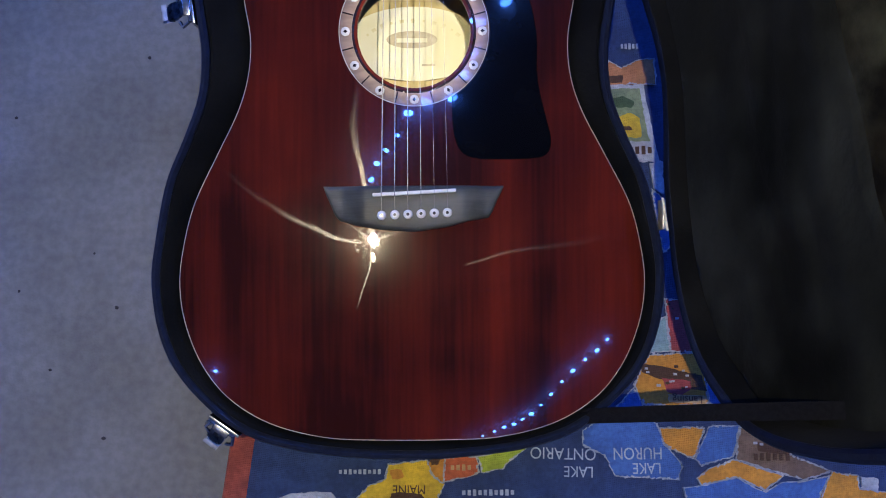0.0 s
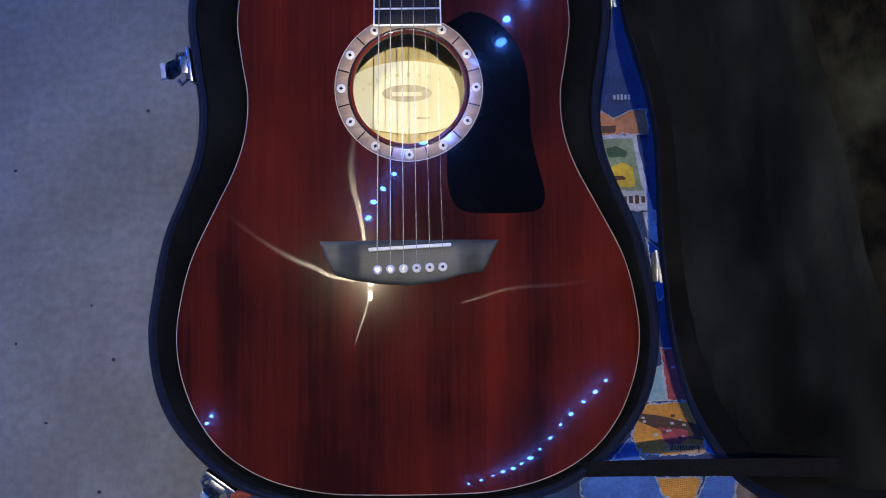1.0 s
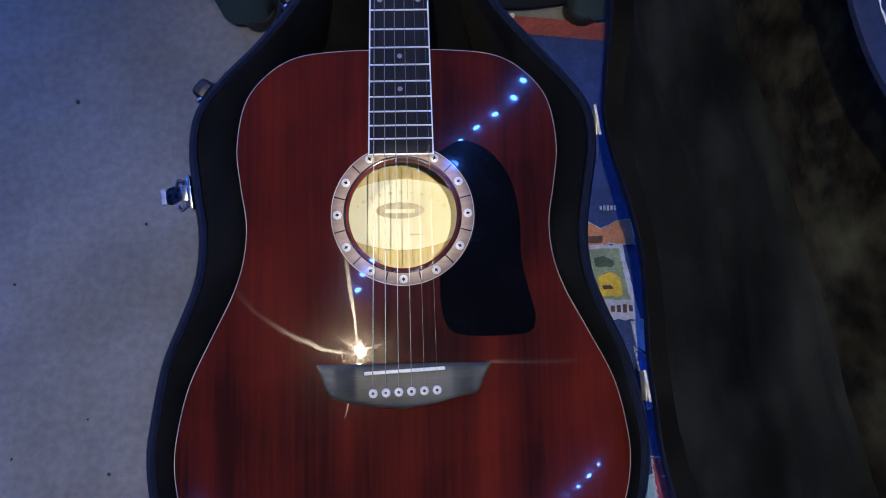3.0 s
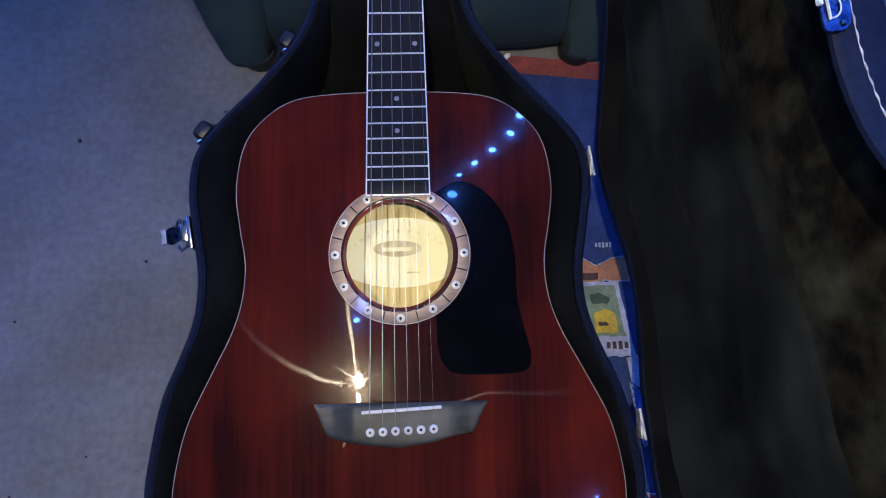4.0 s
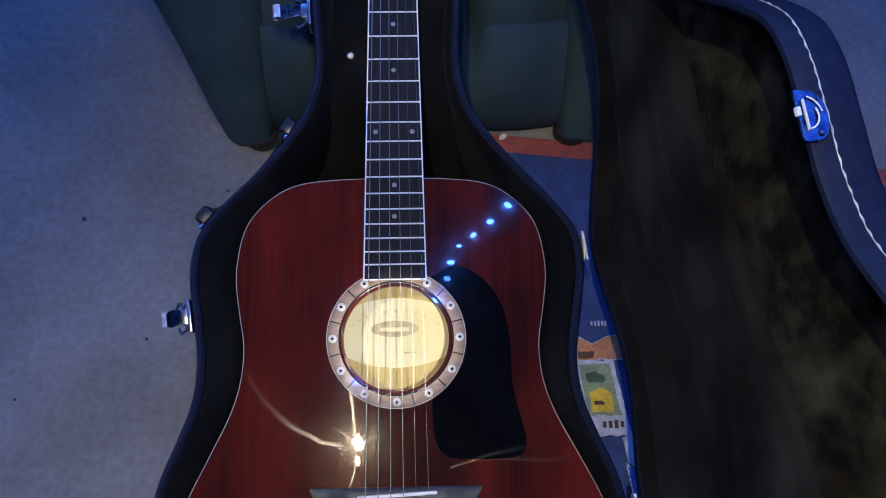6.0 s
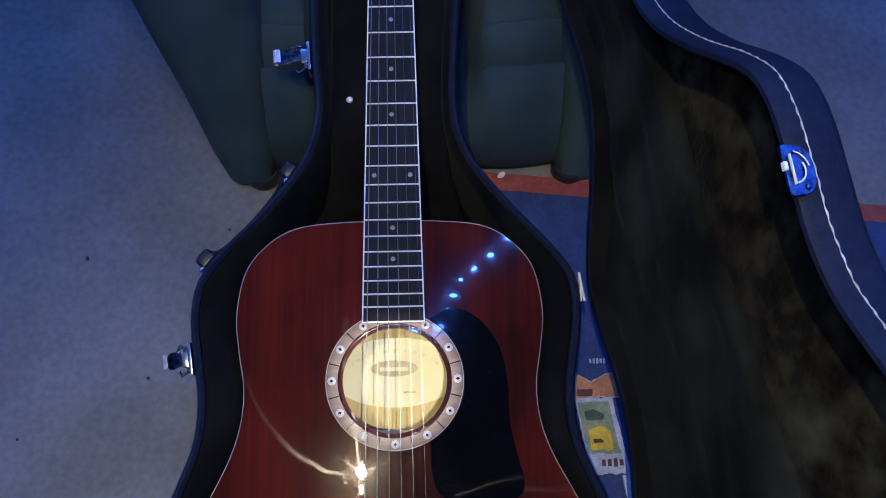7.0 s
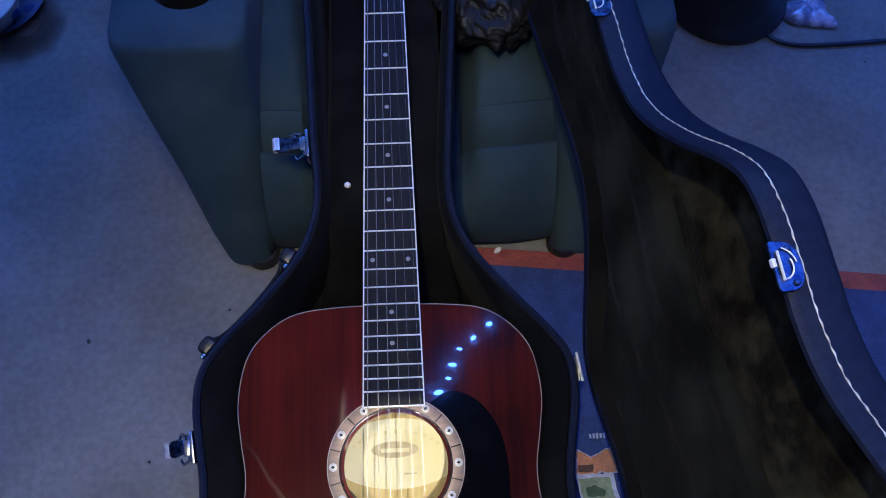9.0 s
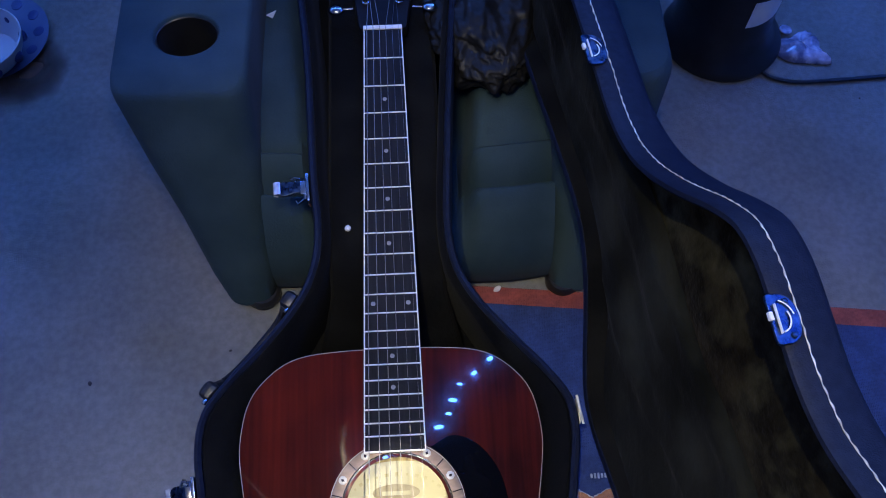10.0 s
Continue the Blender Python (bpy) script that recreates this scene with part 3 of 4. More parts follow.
    region(F_LAKE, [(0.241, 0.036), (0.254, 0.026), (0.262, -0.020), (0.250, -0.030)])

    def word(text, x, y, size, mtl, spin=180, narrow=1.0):
        bm = text_bm(text, size, 0.0004)
        bm.transform(pose(x, y, 0.0096, 0, 0, spin) @ Matrix.Diagonal((narrow, 1, 1, 1)))
        part("lettering", bm, mtl, e, smooth=False)

    word("HURON", 0.2157, -0.2302, 0.0165, F_PRINT, 180, 0.82)
    word("LAKE", 0.2243, -0.2446, 0.0150, F_PRINT, 180, 0.82)
    word("ONTARIO", 0.142, -0.230, 0.0160, F_PRINT, 178, 0.9)
    word("LAKE", 0.157, -0.2475, 0.0150, F_PRINT, 178, 0.85)
    word("MAINE", -0.0100, -0.2640, 0.0128, F_UMBER, 180, 0.86)
    word("Lansing", 0.2677, -0.1782, 0.0105, F_UMBER, 178, 0.98)

    def bars(x, y, w, h, n, mtl):
        """Writing too small to read, as short strokes."""
        for k in range(n):
            b = box(x + w * (k + 0.5) / n, y, 0.0092, 0.62 * w / n, h * (0.75 + 0.25 * ((k * 7) % 3) / 2), 0.0016, 0.0004)
            part("stroke", b, mtl, e)

    bars(0.214, 0.192, 0.020, 0.0065, 5, F_PRINT)
    bars(-0.080, -0.247, 0.043, 0.0050, 9, F_PRINT)
    bars(0.041, -0.2675, 0.053, 0.0060, 10, F_PRINT)
    bars(0.329, -0.2345, 0.038, 0.0085, 6, F_UMBER)
    bars(0.030, -0.2435, 0.022, 0.0060, 4, F_TAN)
    bars(0.218, 0.078, 0.026, 0.009, 4, F_UMBER)
    # printed specks round the picture-like marks
    for k in range(26):
        cx, cy, sx, sy = ((0.348, -0.220, 0.016, 0.006), (0.256, -0.150, 0.030, 0.005), (0.258, -0.165, 0.022, 0.006), (0.262, -0.085, 0.010, 0.022))[k % 4]
        s = rnd.uniform(0.0012, 0.0028)
        part("stroke", box(cx + rnd.uniform(-sx, sx), cy + rnd.uniform(-sy, sy), 0.0093, s * 1.5, s, 0.0014, 0.0003), F_CREAM if k % 3 else F_UMBER, e)

rug()

# ---- guitar and its case share one tilted frame ----
TILTED = pose(0, 0, 0.165, 8, 0, 0)
BODY_HALF = [(0, .2895), (.05, .2888), (.0915, .2832), (.119, .2662), (.1375, .2405), (.1445, .200), (.141, .165), (.1355, .130), (.138, .097), (.1475, .067), (.165, .032),
             (.186, -.012), (.196, -.055), (.1975, -.085), (.192, -.115), (.178, -.148), (.155, -.176), (.120, -.197), (.075, -.2085), (.03, -.211)]
BODY = resample(spline([(x - 0.0017 * min(max((y + 0.01) / 0.10, 0), 1), y) for x, y in mirrored(BODY_HALF, -0.002)], 8), 220)
CASE_HALF = [(0, .905), (.05, .900), (.085, .872), (.098, .82), (.094, .74), (.083, .62), (.073, .48), (.0705, .415), (.077, .374), (.0945, .3405), (.1265, .3010), (.157, .2665), (.1775, .236),
             (.182, .200), (.176, .157), (.171, .120), (.174, .083), (.1875, .046), (.203, .009), (.214, -.040), (.2175, -.075), (.212, -.117), (.198, -.151), (.171, -.183), (.140, -.206),
             (.100, -.2195), (.05, -.2265), (0, -.2288)]
CASE = resample(spline([(x * 1.012 - 0.0058 - (0.0040 * max(0.0, 1 - ((y - 0.12) / 0.16) ** 2) + 0.0035 * max(0.0, 1 - ((y - 0.475) / 0.07) ** 2) - 0.0022 * max(0.0, 1 - ((y - 0.315) / 0.05) ** 2) if x < 0 else 0), y) for x, y in mirrored(CASE_HALF)], 8), 260)


def nearest(p, poly):
    best = None
    for a, b in zip(poly, poly[1:] + poly[:1]):
        ab = b - a
        t = min(max((p - a).dot(ab) / ab.length_squared, 0), 1)
        q = a + ab * t
        if best is None or (p - q).length < (p - best).length:
            best = q
    return best


def outward(p, outline=CASE):
    """The outline's place and outward direction nearest to p."""
    i = min(range(len(outline)), key=lambda k: (outline[k] - p).length)
    t = (outline[(i + 1) % len(outline)] - outline[i - 1]).normalized()
    return outline[i], Vector((-t.y, t.x))


def on_wall(x, y, z):
    """A frame on the case's outer wall: its x axis points out, its y axis along the wall."""
    p, o = outward(Vector((x, y)))
    return Matrix(((o.x, -o.y, 0, p.x), (o.y, o.x, 0, p.y), (0, 0, 1, z), (0, 0, 0, 1)))


AX0, AXD = Vector((0.1999, 0.0, -0.0073)), Vector((-0.1428, 1.0, -0.0371)).normalized()
LID_M = Matrix.Translation(AX0) @ Matrix.Rotation(radians(103.9), 4, AXD) @ Matrix.Translation(-AX0)


LID_WIDE = 0.9227


def guitar_case():
    e = empty("guitar_case", TILTED, "open black vinyl hardshell guitar case lined with black plush", "guitar case")
    part("shell", sweep_profile(CASE, [(0.010, -0.130), (0.004, -0.132), (0.0, -0.128), (-0.001, -0.030), (0.0, -0.008), (0.0022, -0.0025), (0.0055, -0.001), (0.0085, -0.004), (0.009, -0.02), (0.010, -0.127)], True, True), M_TOLEX, e, "black textured vinyl shell")
    # padding between the rim and the guitar
    inner = []
    ins = inset(CASE, 0.016)
    for p, q in zip(CASE, ins):
        near = nearest(p, BODY)
        near = near + (p - near).normalized() * 0.0018
        w = min(max((p.y - 0.285) / 0.05, 0), 1)
        w = w * w * (3 - 2 * w)
        inner.append(near.lerp(q, w))
    inner = [(inner[i - 2] + 2 * inner[i - 1] + 3 * inner[i] + 2 * inner[(i + 1) % len(inner)] + inner[(i + 2) % len(inner)]) / 9 if CASE[i].y > 0.25 else inner[i] for i in range(len(inner))]
    a = inset(CASE, 0.0088)
    rings = []
    for f, z in ((0.0, -0.0070), (0.03, -0.0022), (0.12, -0.0004), (0.30, -0.0020), (0.55, -0.0060), (0.80, -0.0110), (0.94, -0.0150), (1.0, -0.0200)):
        rings.append([(*p.lerp(q, f), z + 0.0018 * noise.noise(Vector((p.x * 30, p.y * 30, f * 3)))) for p, q in zip(a, inner)])
    rings.append([(*q, -0.1255) for q in inner])
    part("lining", loft(rings, False, True), M_CASEPLUSH, e, "black plush lining")
    rings = []
    for y, z in ((0.300, -0.100), (0.330, -0.072), (0.360, -0.042), (0.385, -0.027), (0.41, -0.0222), (0.46, -0.0222), (0.60, -0.030), (0.86, -0.045)):
        w = 0.062 + 0.020 * min(max((0.36 - y) / 0.06, 0), 1)
        rings.append([(-0.004 + x * w, y, zz) for x, zz in ((-1.0, -0.124), (-1.0, z - 0.012), (-0.93, z - 0.003), (-0.75, z), (0, z + 0.0003), (0.75, z), (0.93, z - 0.003), (1.0, z - 0.012), (1.0, -0.124))])
    bm = loft(rings, True, True)
    part("neck_cradle", bm, M_CASEPLUSH, e, "plush-covered block under the guitar neck")

    def latch(x, y, droop):
        m = on_wall(x, y, -0.006)
        b = part("latch", box(0.0022, 0, -0.009, 0.0030, 0.031, 0.022, 0.001, m), M_CHROME, e, "open chrome draw latch")
        part("knuckle", tube([m @ Vector((0.0055, -0.012, -0.004)), m @ Vector((0.0055, 0.012, -0.004))], 0.0026, 10), M_CHROME, b)
        part("hook", box(0.0070, 0.0, 0.0005, 0.006, 0.015, 0.0020, 0.0007, m), M_CHROME, b)
        swing = m @ pose(0.005, -0.003, -0.003, 0, droop, 0)
        arm = slab([Vector((p.x, p.y)) for p in spline([(0.001, -0.0060), (0.010, -0.0062), (0.020, -0.0080), (0.028, -0.0076), (0.0322, -0.003), (0.0322, 0.003), (0.028, 0.0076), (0.020, 0.0080), (0.010, 0.0062), (0.001, 0.0060)], 4)], -0.0012, 0.0012, 0.0009)
        arm.transform(swing)
        lever = part("lever", arm, M_KEEPER, b, "chrome thumb lever swung outward")
        lip = loft([[(0.0296 + 0.0046 * math.cos(t), y, 0.0020 + 0.0046 * math.sin(t)) for t in [math.radians(-80 + 28 * k) for k in range(9)]] for y in (-0.0070, -0.0064, 0.0064, 0.0070)], ring_closed=False)
        lip.transform(swing)
        part("thumb_lip", lip, M_LIP, lever, "curled bright thumb lip")
        bail = tube([swing @ Vector(q) for q in ((0.004, -0.0085, 0.001), (0.012, -0.0120, -0.001), (0.016, -0.0130, -0.004), (0.014, -0.0105, -0.006))], 0.0015, 6)
        part("bail", bail, M_CHROME, lever, "bent wire bail")
        for s in (-1, 1):
            part("rivet", lathe([(0.0022, 0), (0.002, 0.001), (0.001, 0.0016)], 10, m @ pose(0.0035, 0.0115 * s, -0.016, 0, 90, 0)), M_CHROME, b)
            part("side_loop", tube([m @ Vector((0.006, s * 0.011, -0.004)), m @ Vector((0.014, s * 0.014, -0.009)), m @ Vector((0.017, s * 0.009, -0.011))], 0.0016, 6), M_CHROME, b)

    latch(-0.188, 0.1655, 38)
    latch(-0.084, 0.4660, 6)
    latch(-0.168, -0.200, 48)
    # carrying handle hanging on the shoulder
    ends = []
    for x, y in ((-0.182, 0.260), (-0.102, 0.3425)):
        m = on_wall(x, y, -0.012)
        b = part("handle_bracket", box(0.006, 0, -0.001, 0.016, 0.019, 0.016, 0.0068, m, seg=3), M_PLASTIC, e, "black handle bracket with a metal pin")
        part("pin", lathe([(0.0026, 0.0), (0.0026, 0.004), (0.0016, 0.0058)], 12, m @ pose(0.002, 0.008, 0.002, -60, 0, 0)), M_CHROME, b)
        ends.append(m @ Vector((0.008, 0, -0.004)))
    out = Vector((-0.7, 0.7, 0))
    mid = (ends[0] + ends[1]) / 2
    part("handle", tube(spline([tuple(ends[0]), tuple(ends[0].lerp(mid, 0.3) + out * 0.003 + Vector((0, 0, -0.040))), tuple(mid + out * 0.003 + Vector((0, 0, -0.048))), tuple(ends[1].lerp(mid, 0.3) + out * 0.003 + Vector((0, 0, -0.040))), tuple(ends[1])], 6, False), 0.007, 10), M_PLASTIC, e, "black moulded carrying handle")
    # hinges
    for x, y in ((0.2145, -0.020), (0.1800, 0.222)):
        h = part("hinge", tube([(x - 0.002, y + 0.014, -0.006), (x + 0.002, y - 0.014, -0.006)], 0.0013, 8), M_BRASS, e, "thin metal hinge")
        part("leaf", box(x - 0.0005, y, -0.017, 0.0014, 0.026, 0.018, 0.0004), M_BRASS, h)

    # the lid, swung up on its hinges
    def put(bm):
        for v in bm.verts:
            w = min(max((v.co.y - 0.27) / 0.13, 0), 1)
            # skirt shallow by the hinges, deep at the latches, to fit the camera's view
            h = min(max((v.co.x + 0.01) / 0.06, 0), 1) * min(max((v.co.y + 0.24) / 0.20, 0), 1)
            if v.co.z < 0.012:
                v.co.z += (0.012 - v.co.z) * 0.85 * h
            v.co.x -= (0.0027 - 0.006 * h) * w * w * (3 - 2 * w)
            # the shoulder's roof is raised by the neck to fit the camera's view
            if v.co.z > 0.03 and v.co.x < 0:
                v.co.z += 0.006 * math.exp(-((v.co.y - 0.34) / 0.075) ** 2)
            v.co.x = 0.2 + (v.co.x - 0.2) * LID_WIDE
        bm.transform(LID_M)
        return bm

    lid = part("lid", put(sweep_profile(CASE, [(0.010, 0.012), (0.0095, -0.001), (0.007, -0.0040), (0.003, -0.0038), (0.0, 0.0005), (-0.0005, 0.020), (-0.0005, 0.032), (0.0020, 0.0380), (0.0065, 0.0412), (0.013, 0.0425)], False, True)), M_TOLEX, e, "black vinyl lid standing open")
    rings = []
    for d, z in ((0.0092, 0.0), (0.0105, 0.006), (0.0118, 0.016), (0.0150, 0.0275), (0.0205, 0.0345), (0.030, 0.0385)):
        rings.append([(p.x, p.y, z - 0.0035 * abs(noise.noise(Vector((p.x * 14, p.y * 14, d * 40))))) for p in inset(CASE, d)])
    lining = loft(rings, False, False)
    put(lining)
    part("lining", lining, M_WALLPLUSH, lid, "black crushed plush lid lining")
    # lining of the lid's roof: crushed plush on one half, a smooth velvet panel on the other
    keep = inset(CASE, 0.016)

    def roof(x0, x1, lift, amp, freq):
        bm = bmesh.new()
        bmesh.ops.create_grid(bm, x_segments=44, y_segments=150, size=0.5, matrix=Matrix.Translation(((x0 + x1) / 2, 0.335, 0)) @ Matrix.Diagonal((x1 - x0, 1.13, 1, 1)))
        out = set()
        for v in bm.verts:
            p = Vector((v.co.x, v.co.y))
            q, o = outward(p, keep)
            if (p - q).dot(o) > 0:
                out.add(v)
                v.co.x, v.co.y = q
                p = q
            if lift:
                near = max(0.0, 1 - (v.co.x - x0) / 0.08)
                v.co.x += near * (0.010 * noise.noise(Vector((p.y * 7, 2.0, 0.0))) + 0.004 * noise.noise(Vector((p.y * 24, 5.0, 0.0))))
            edge = min(1.0, abs(p.x - x0) / 0.010) ** 0.5 if lift else 1.0
            n = noise.noise(Vector((p.x * freq, p.y * freq * 0.4, 0.3 + lift))) + 0.5 * noise.noise(Vector((p.x * freq * 2.6 + p.y * 9, p.y * freq, 5.3)))
            v.co.z = 0.0360 - lift * edge - amp * abs(n)
            if lift:
                # sharp folds that run along the panel
                fold = 1 - abs(noise.noise(Vector((p.x * 26 + 0.8 * noise.noise(Vector((p.y * 6, 1.0, 0.0))), p.y * 2.2, 8.1))))
                v.co.z -= 0.0045 * max(0.0, fold - 0.55) / 0.45 * edge
        bmesh.ops.delete(bm, geom=[f for f in bm.faces if all(v in out for v in f.verts)], context="FACES")
        return put(bm)

    part("lid_padding", roof(-0.225, 0.215, 0.0, 0.005, 12), M_PLUSH, lid, "crushed olive-black plush", auto=0)
    part("velvet_panel", roof(-0.030, 0.215, 0.0045, 0.009, 8), M_PAD, lid, "smooth black velvet panel with long soft folds", auto=0)
    # metal edge that runs round the lid's wall
    path = [(p.x, p.y, 0.0107 + 0.0003 * math.sin(i * 0.95 + 2 * math.sin(i * 0.05)) + 0.0008 * noise.noise(Vector((p.x * 50, p.y * 50, 0)))) for i, p in enumerate(resample(inset(CASE, -0.0009), 1900))]
    part("metal_edge", put(tube(path + path[:1], [0.00055 + 0.00025 * math.sin(i * 0.95 + 1.0) for i in range(len(path) + 1)], 6)), M_BRASS, lid, "thin wavy bright metal seam")

    for x, y in ((-0.189, 0.162), (-0.084, 0.478), (-0.168, -0.200)):
        flat_m = on_wall(x, y, 0.001)
        flat_m.translation.x = 0.2 + (flat_m.translation.x - (0.0027 if y > 0.3 else 0) - 0.2) * LID_WIDE
        m = LID_M @ flat_m @ Matrix.Scale(0.9, 4)
        plate = [(-0.0135, -0.0175), (-0.0138, -0.006), (-0.0138, 0.006), (-0.0135, 0.0175), (-0.006, 0.0186), (0.002, 0.0172), (0.0076, 0.0120), (0.0098, 0.0045), (0.0098, -0.0045), (0.0076, -0.0120), (0.002, -0.0172), (-0.006, -0.0186)]
        flat = slab([Vector((p.x, p.y)) for p in spline(plate, 3)], 0.0002, 0.0022, 0.0007)
        flat.transform(m @ Matrix(((0, 0, 1, 0), (0, 1, 0, 0), (1, 0, 0, 0), (0, 0, 0, 1))))
        k = part("keeper_plate", flat, M_KEEPER, lid, "chrome latch keeper plate")
        # Near-white pieces put the plate's glints and curved reflections in as shape.
        part("catch", box(0.0036, -0.002, -0.0148, 0.004, 0.0065, 0.0034, 0.0010, m), M_NICKEL, k, "catch lip, near-white for its glint")
        part("catch", box(0.0036, 0.0, -0.0090, 0.0024, 0.022, 0.0009, 0.0003, m), M_NICKEL, k, "bright edge of the folded hook")
        for r, a0, a1, w in ((0.0098, 10, 120, 0.0006), (0.0135, 100, 165, 0.0005)):
            ring = [m @ Vector((0.0034, r * math.cos(t), r * math.sin(t) - 0.0085)) for t in [math.radians(a0 + (a1 - a0) * i / 14) for i in range(15)]]
            part("glint_arc", tube(ring, w, 6), M_NICKEL, k)
        for s in (-1, 1):
            part("rivet", lathe([(0.0026, 0), (0.0023, 0.0012), (0.0011, 0.0018)], 12, m @ pose(0.0022, 0.0125 * s, 0.001, 0, 90, 0)), M_KEEPER, k)

    # strap that holds the lid
    a, b = Vector((0.140, -0.193, -0.010)), Vector((0.292, -0.1600, 0.1547))
    rings = []
    for i in range(15):
        t = i / 14
        p = a.lerp(b, t) + Vector((0, 0, -0.004 * math.sin(math.pi * t)))
        w = Vector((-0.03, 1, 0.1)).normalized() * 0.0066
        n = Vector((-0.7, 0, 0.7)) * 0.0008
        rings.append([p + w + n, p - w + n, p - w - n, p + w - n])
    part("lid_strap", loft(rings, True, True), M_STRAP, e, "dark woven lid strap", smooth=False)
    return e


guitar_case()

# ---- the guitar ----
HOLE = Vector((0.0005, 0.1365))
SCALE = 0.648
RIM_BEND = 0.09


def width_at(y):
    return 0.0425 + (SCALE - y) * 0.0355


def circle(r, n=64, c=HOLE):
    return [Vector((c.x + r * math.sin(2 * math.pi * k / n), c.y + r * math.cos(2 * math.pi * k / n))) for k in range(n)]


def guitar():
    e = empty("acoustic_guitar", TILTED @ pose(0, 0, 0), "dark red stained mahogany dreadnought acoustic guitar with glossy finish", "guitar")
    # top: a plate with a round hole, bridged by rings that pass from the outline to the hole
    n = len(BODY)
    hole = circle(0.0485, n)
    best = min(range(n), key=lambda k: sum((BODY[i] - hole[(i + k) % n]).length for i in range(0, n, 10)))
    hole = [hole[(i + best) % n] for i in range(n)]

    def top_z(p):
        """Flat in the middle, bending down over the last hand's breadth to the rim."""
        return -0.3 * max(0.0, RIM_BEND - (p - nearest(p, BODY)).length) ** 2

    rings = []
    for f in (0.0, 0.025, 0.06, 0.10, 0.15, 0.20, 0.26, 0.33, 0.41, 0.50, 0.62, 0.75, 0.88, 1.0):
        ring = [q.lerp(h, f) for q, h in zip(BODY, hole)]
        rings.append([(p.x, p.y, top_z(p)) for p in ring])
    rings.append([(h.x, h.y, -0.0035) for h in hole])
    part("top", loft(rings), M_TOP, e, "glossy dark red mahogany top with vertical grain")
    depth = lambda y: -0.118 + 0.022 * (y + 0.21) / 0.5
    rings = [[(p.x, p.y, -0.0030) for p in BODY], [(p.x, p.y, -0.05) for p in BODY], [(p.x, p.y, depth(p.y)) for p in BODY]]
    part("side", loft(rings), M_SIDE, e)
    part("back", loft([[(p.x, p.y, depth(p.y) - 0.001) for p in BODY], [(p.x * 0.5, p.y * 0.5 + 0.02, -0.1145) for p in BODY]], False, True), M_IN, e, "pale unfinished wood back")
    part("inner_side", sweep_profile(BODY, [(0.003, -0.004), (0.003, -0.05), (0.003, -0.112)]), M_IN, e, "pale unfinished inner side")
    part("inner_top", loft([[(*q.lerp(h, f), -0.0066 + 0.0024 * min(1, 3 * f)) for q, h in zip(inset(BODY, 0.003), hole)] for f in (0.0, 0.5, 1.0)]), M_IN, e, "pale underside of the top")
    part("back_strip", box(0, 0.05, -0.1105, 0.014, 0.40, 0.003, 0.0008), M_IN, e)
    part("back_brace", box(0, 0.088, -0.106, 0.25, 0.012, 0.012, 0.003), M_BONE, e, "pale wooden brace")
    lab = [Vector((-0.003 + 0.070 * math.sin(t), 0.1535 + 0.0365 * math.cos(t))) for t in [2 * math.pi * k / 48 for k in range(48)]]
    lb = part("label", slab(lab, -0.1088, -0.1080), M_LABEL, e, "oval cream paper label")
    mark = [Vector((-0.005 + 0.025 * math.sin(t), 0.1575 + 0.0085 * math.cos(t))) for t in [2 * math.pi * k / 32 for k in range(32)]]
    part("print", slab(mark, -0.1080, -0.1078), M_INK, lb, "smudged brown printed oval")
    part("print", box(-0.005, 0.1568, -0.1077, 0.030, 0.0042, 0.0003), M_LABEL, lb)
    part("print", box(0.011, 0.1325, -0.1078, 0.013, 0.0018, 0.0004), M_INK, lb)
    for k in range(11):
        t = radians(-62 + 12.4 * k)
        o = part("print", box(0, 0, 0, 0.0022 + 0.0010 * (k * 5 % 3), 0.0024 + 0.0010 * (k * 7 % 3), 0.0003), M_FAINT, lb)
        o.matrix_basis = pose(-0.004 + 0.050 * math.sin(t), 0.150 + 0.026 * math.cos(t), -0.1078, 0, 0, -0.6 * math.degrees(t))
    # binding
    part("binding", sweep_profile(BODY, [(-0.0004, -0.008), (-0.0004, -0.0030), (0.0000, -0.0022), (0.0005, -0.0021), (0.0005, -0.006)]), M_BIND, e, "thin ivory edge binding")
    # rosette
    def ring_band(r0, r1, z0, z1):
        c0, c1 = circle(r0, 96), circle(r1, 96)
        return loft([[(*p, z0) for p in c0], [(*p, z1) for p in c0], [(*p, z1) for p in c1], [(*p, z0) for p in c1]])
    ros = part("rosette", ring_band(0.0635, 0.0530, -0.0010, 0.0004), M_ROSE, e, "light brown wooden rosette with pearl dots")
    part("dark_ring", loft([[(*p, z) for p in circle(r, 96)] for r, z in ((0.0530, -0.0012), (0.0530, 0.0001), (0.0518, 0.0002), (0.0505, -0.0001), (0.0494, -0.0008), (0.0487, -0.0018), (0.0484, -0.0030), (0.0484, -0.0042))]), M_DARK, ros, "dark polished bevel round the sound hole", auto=0)
    part("pale_line", ring_band(0.0641, 0.0635, -0.0010, 0.0003), M_BIND, ros)
    dot_me = mini_me = line_me = None
    for k in range(12):
        a = math.radians(30 * k)
        d = Vector((math.sin(a), math.cos(a)))
        p = HOLE + d * 0.0583
        if dot_me is None:
            o = part("pearl_dot", lathe([(0.0041, 0.0), (0.0041, 0.0005), (0.0036, 0.0007)], 8), M_PEARL, ros)
            q = part("diamond", slab([(0, 0.0020), (0.0015, 0), (0, -0.0020), (-0.0015, 0)], 0.0007, 0.0010), M_DARK, o)
            s = part("divider", box(0, 0, 0.0003, 0.0011, 0.0100, 0.0008), M_DARK, ros)
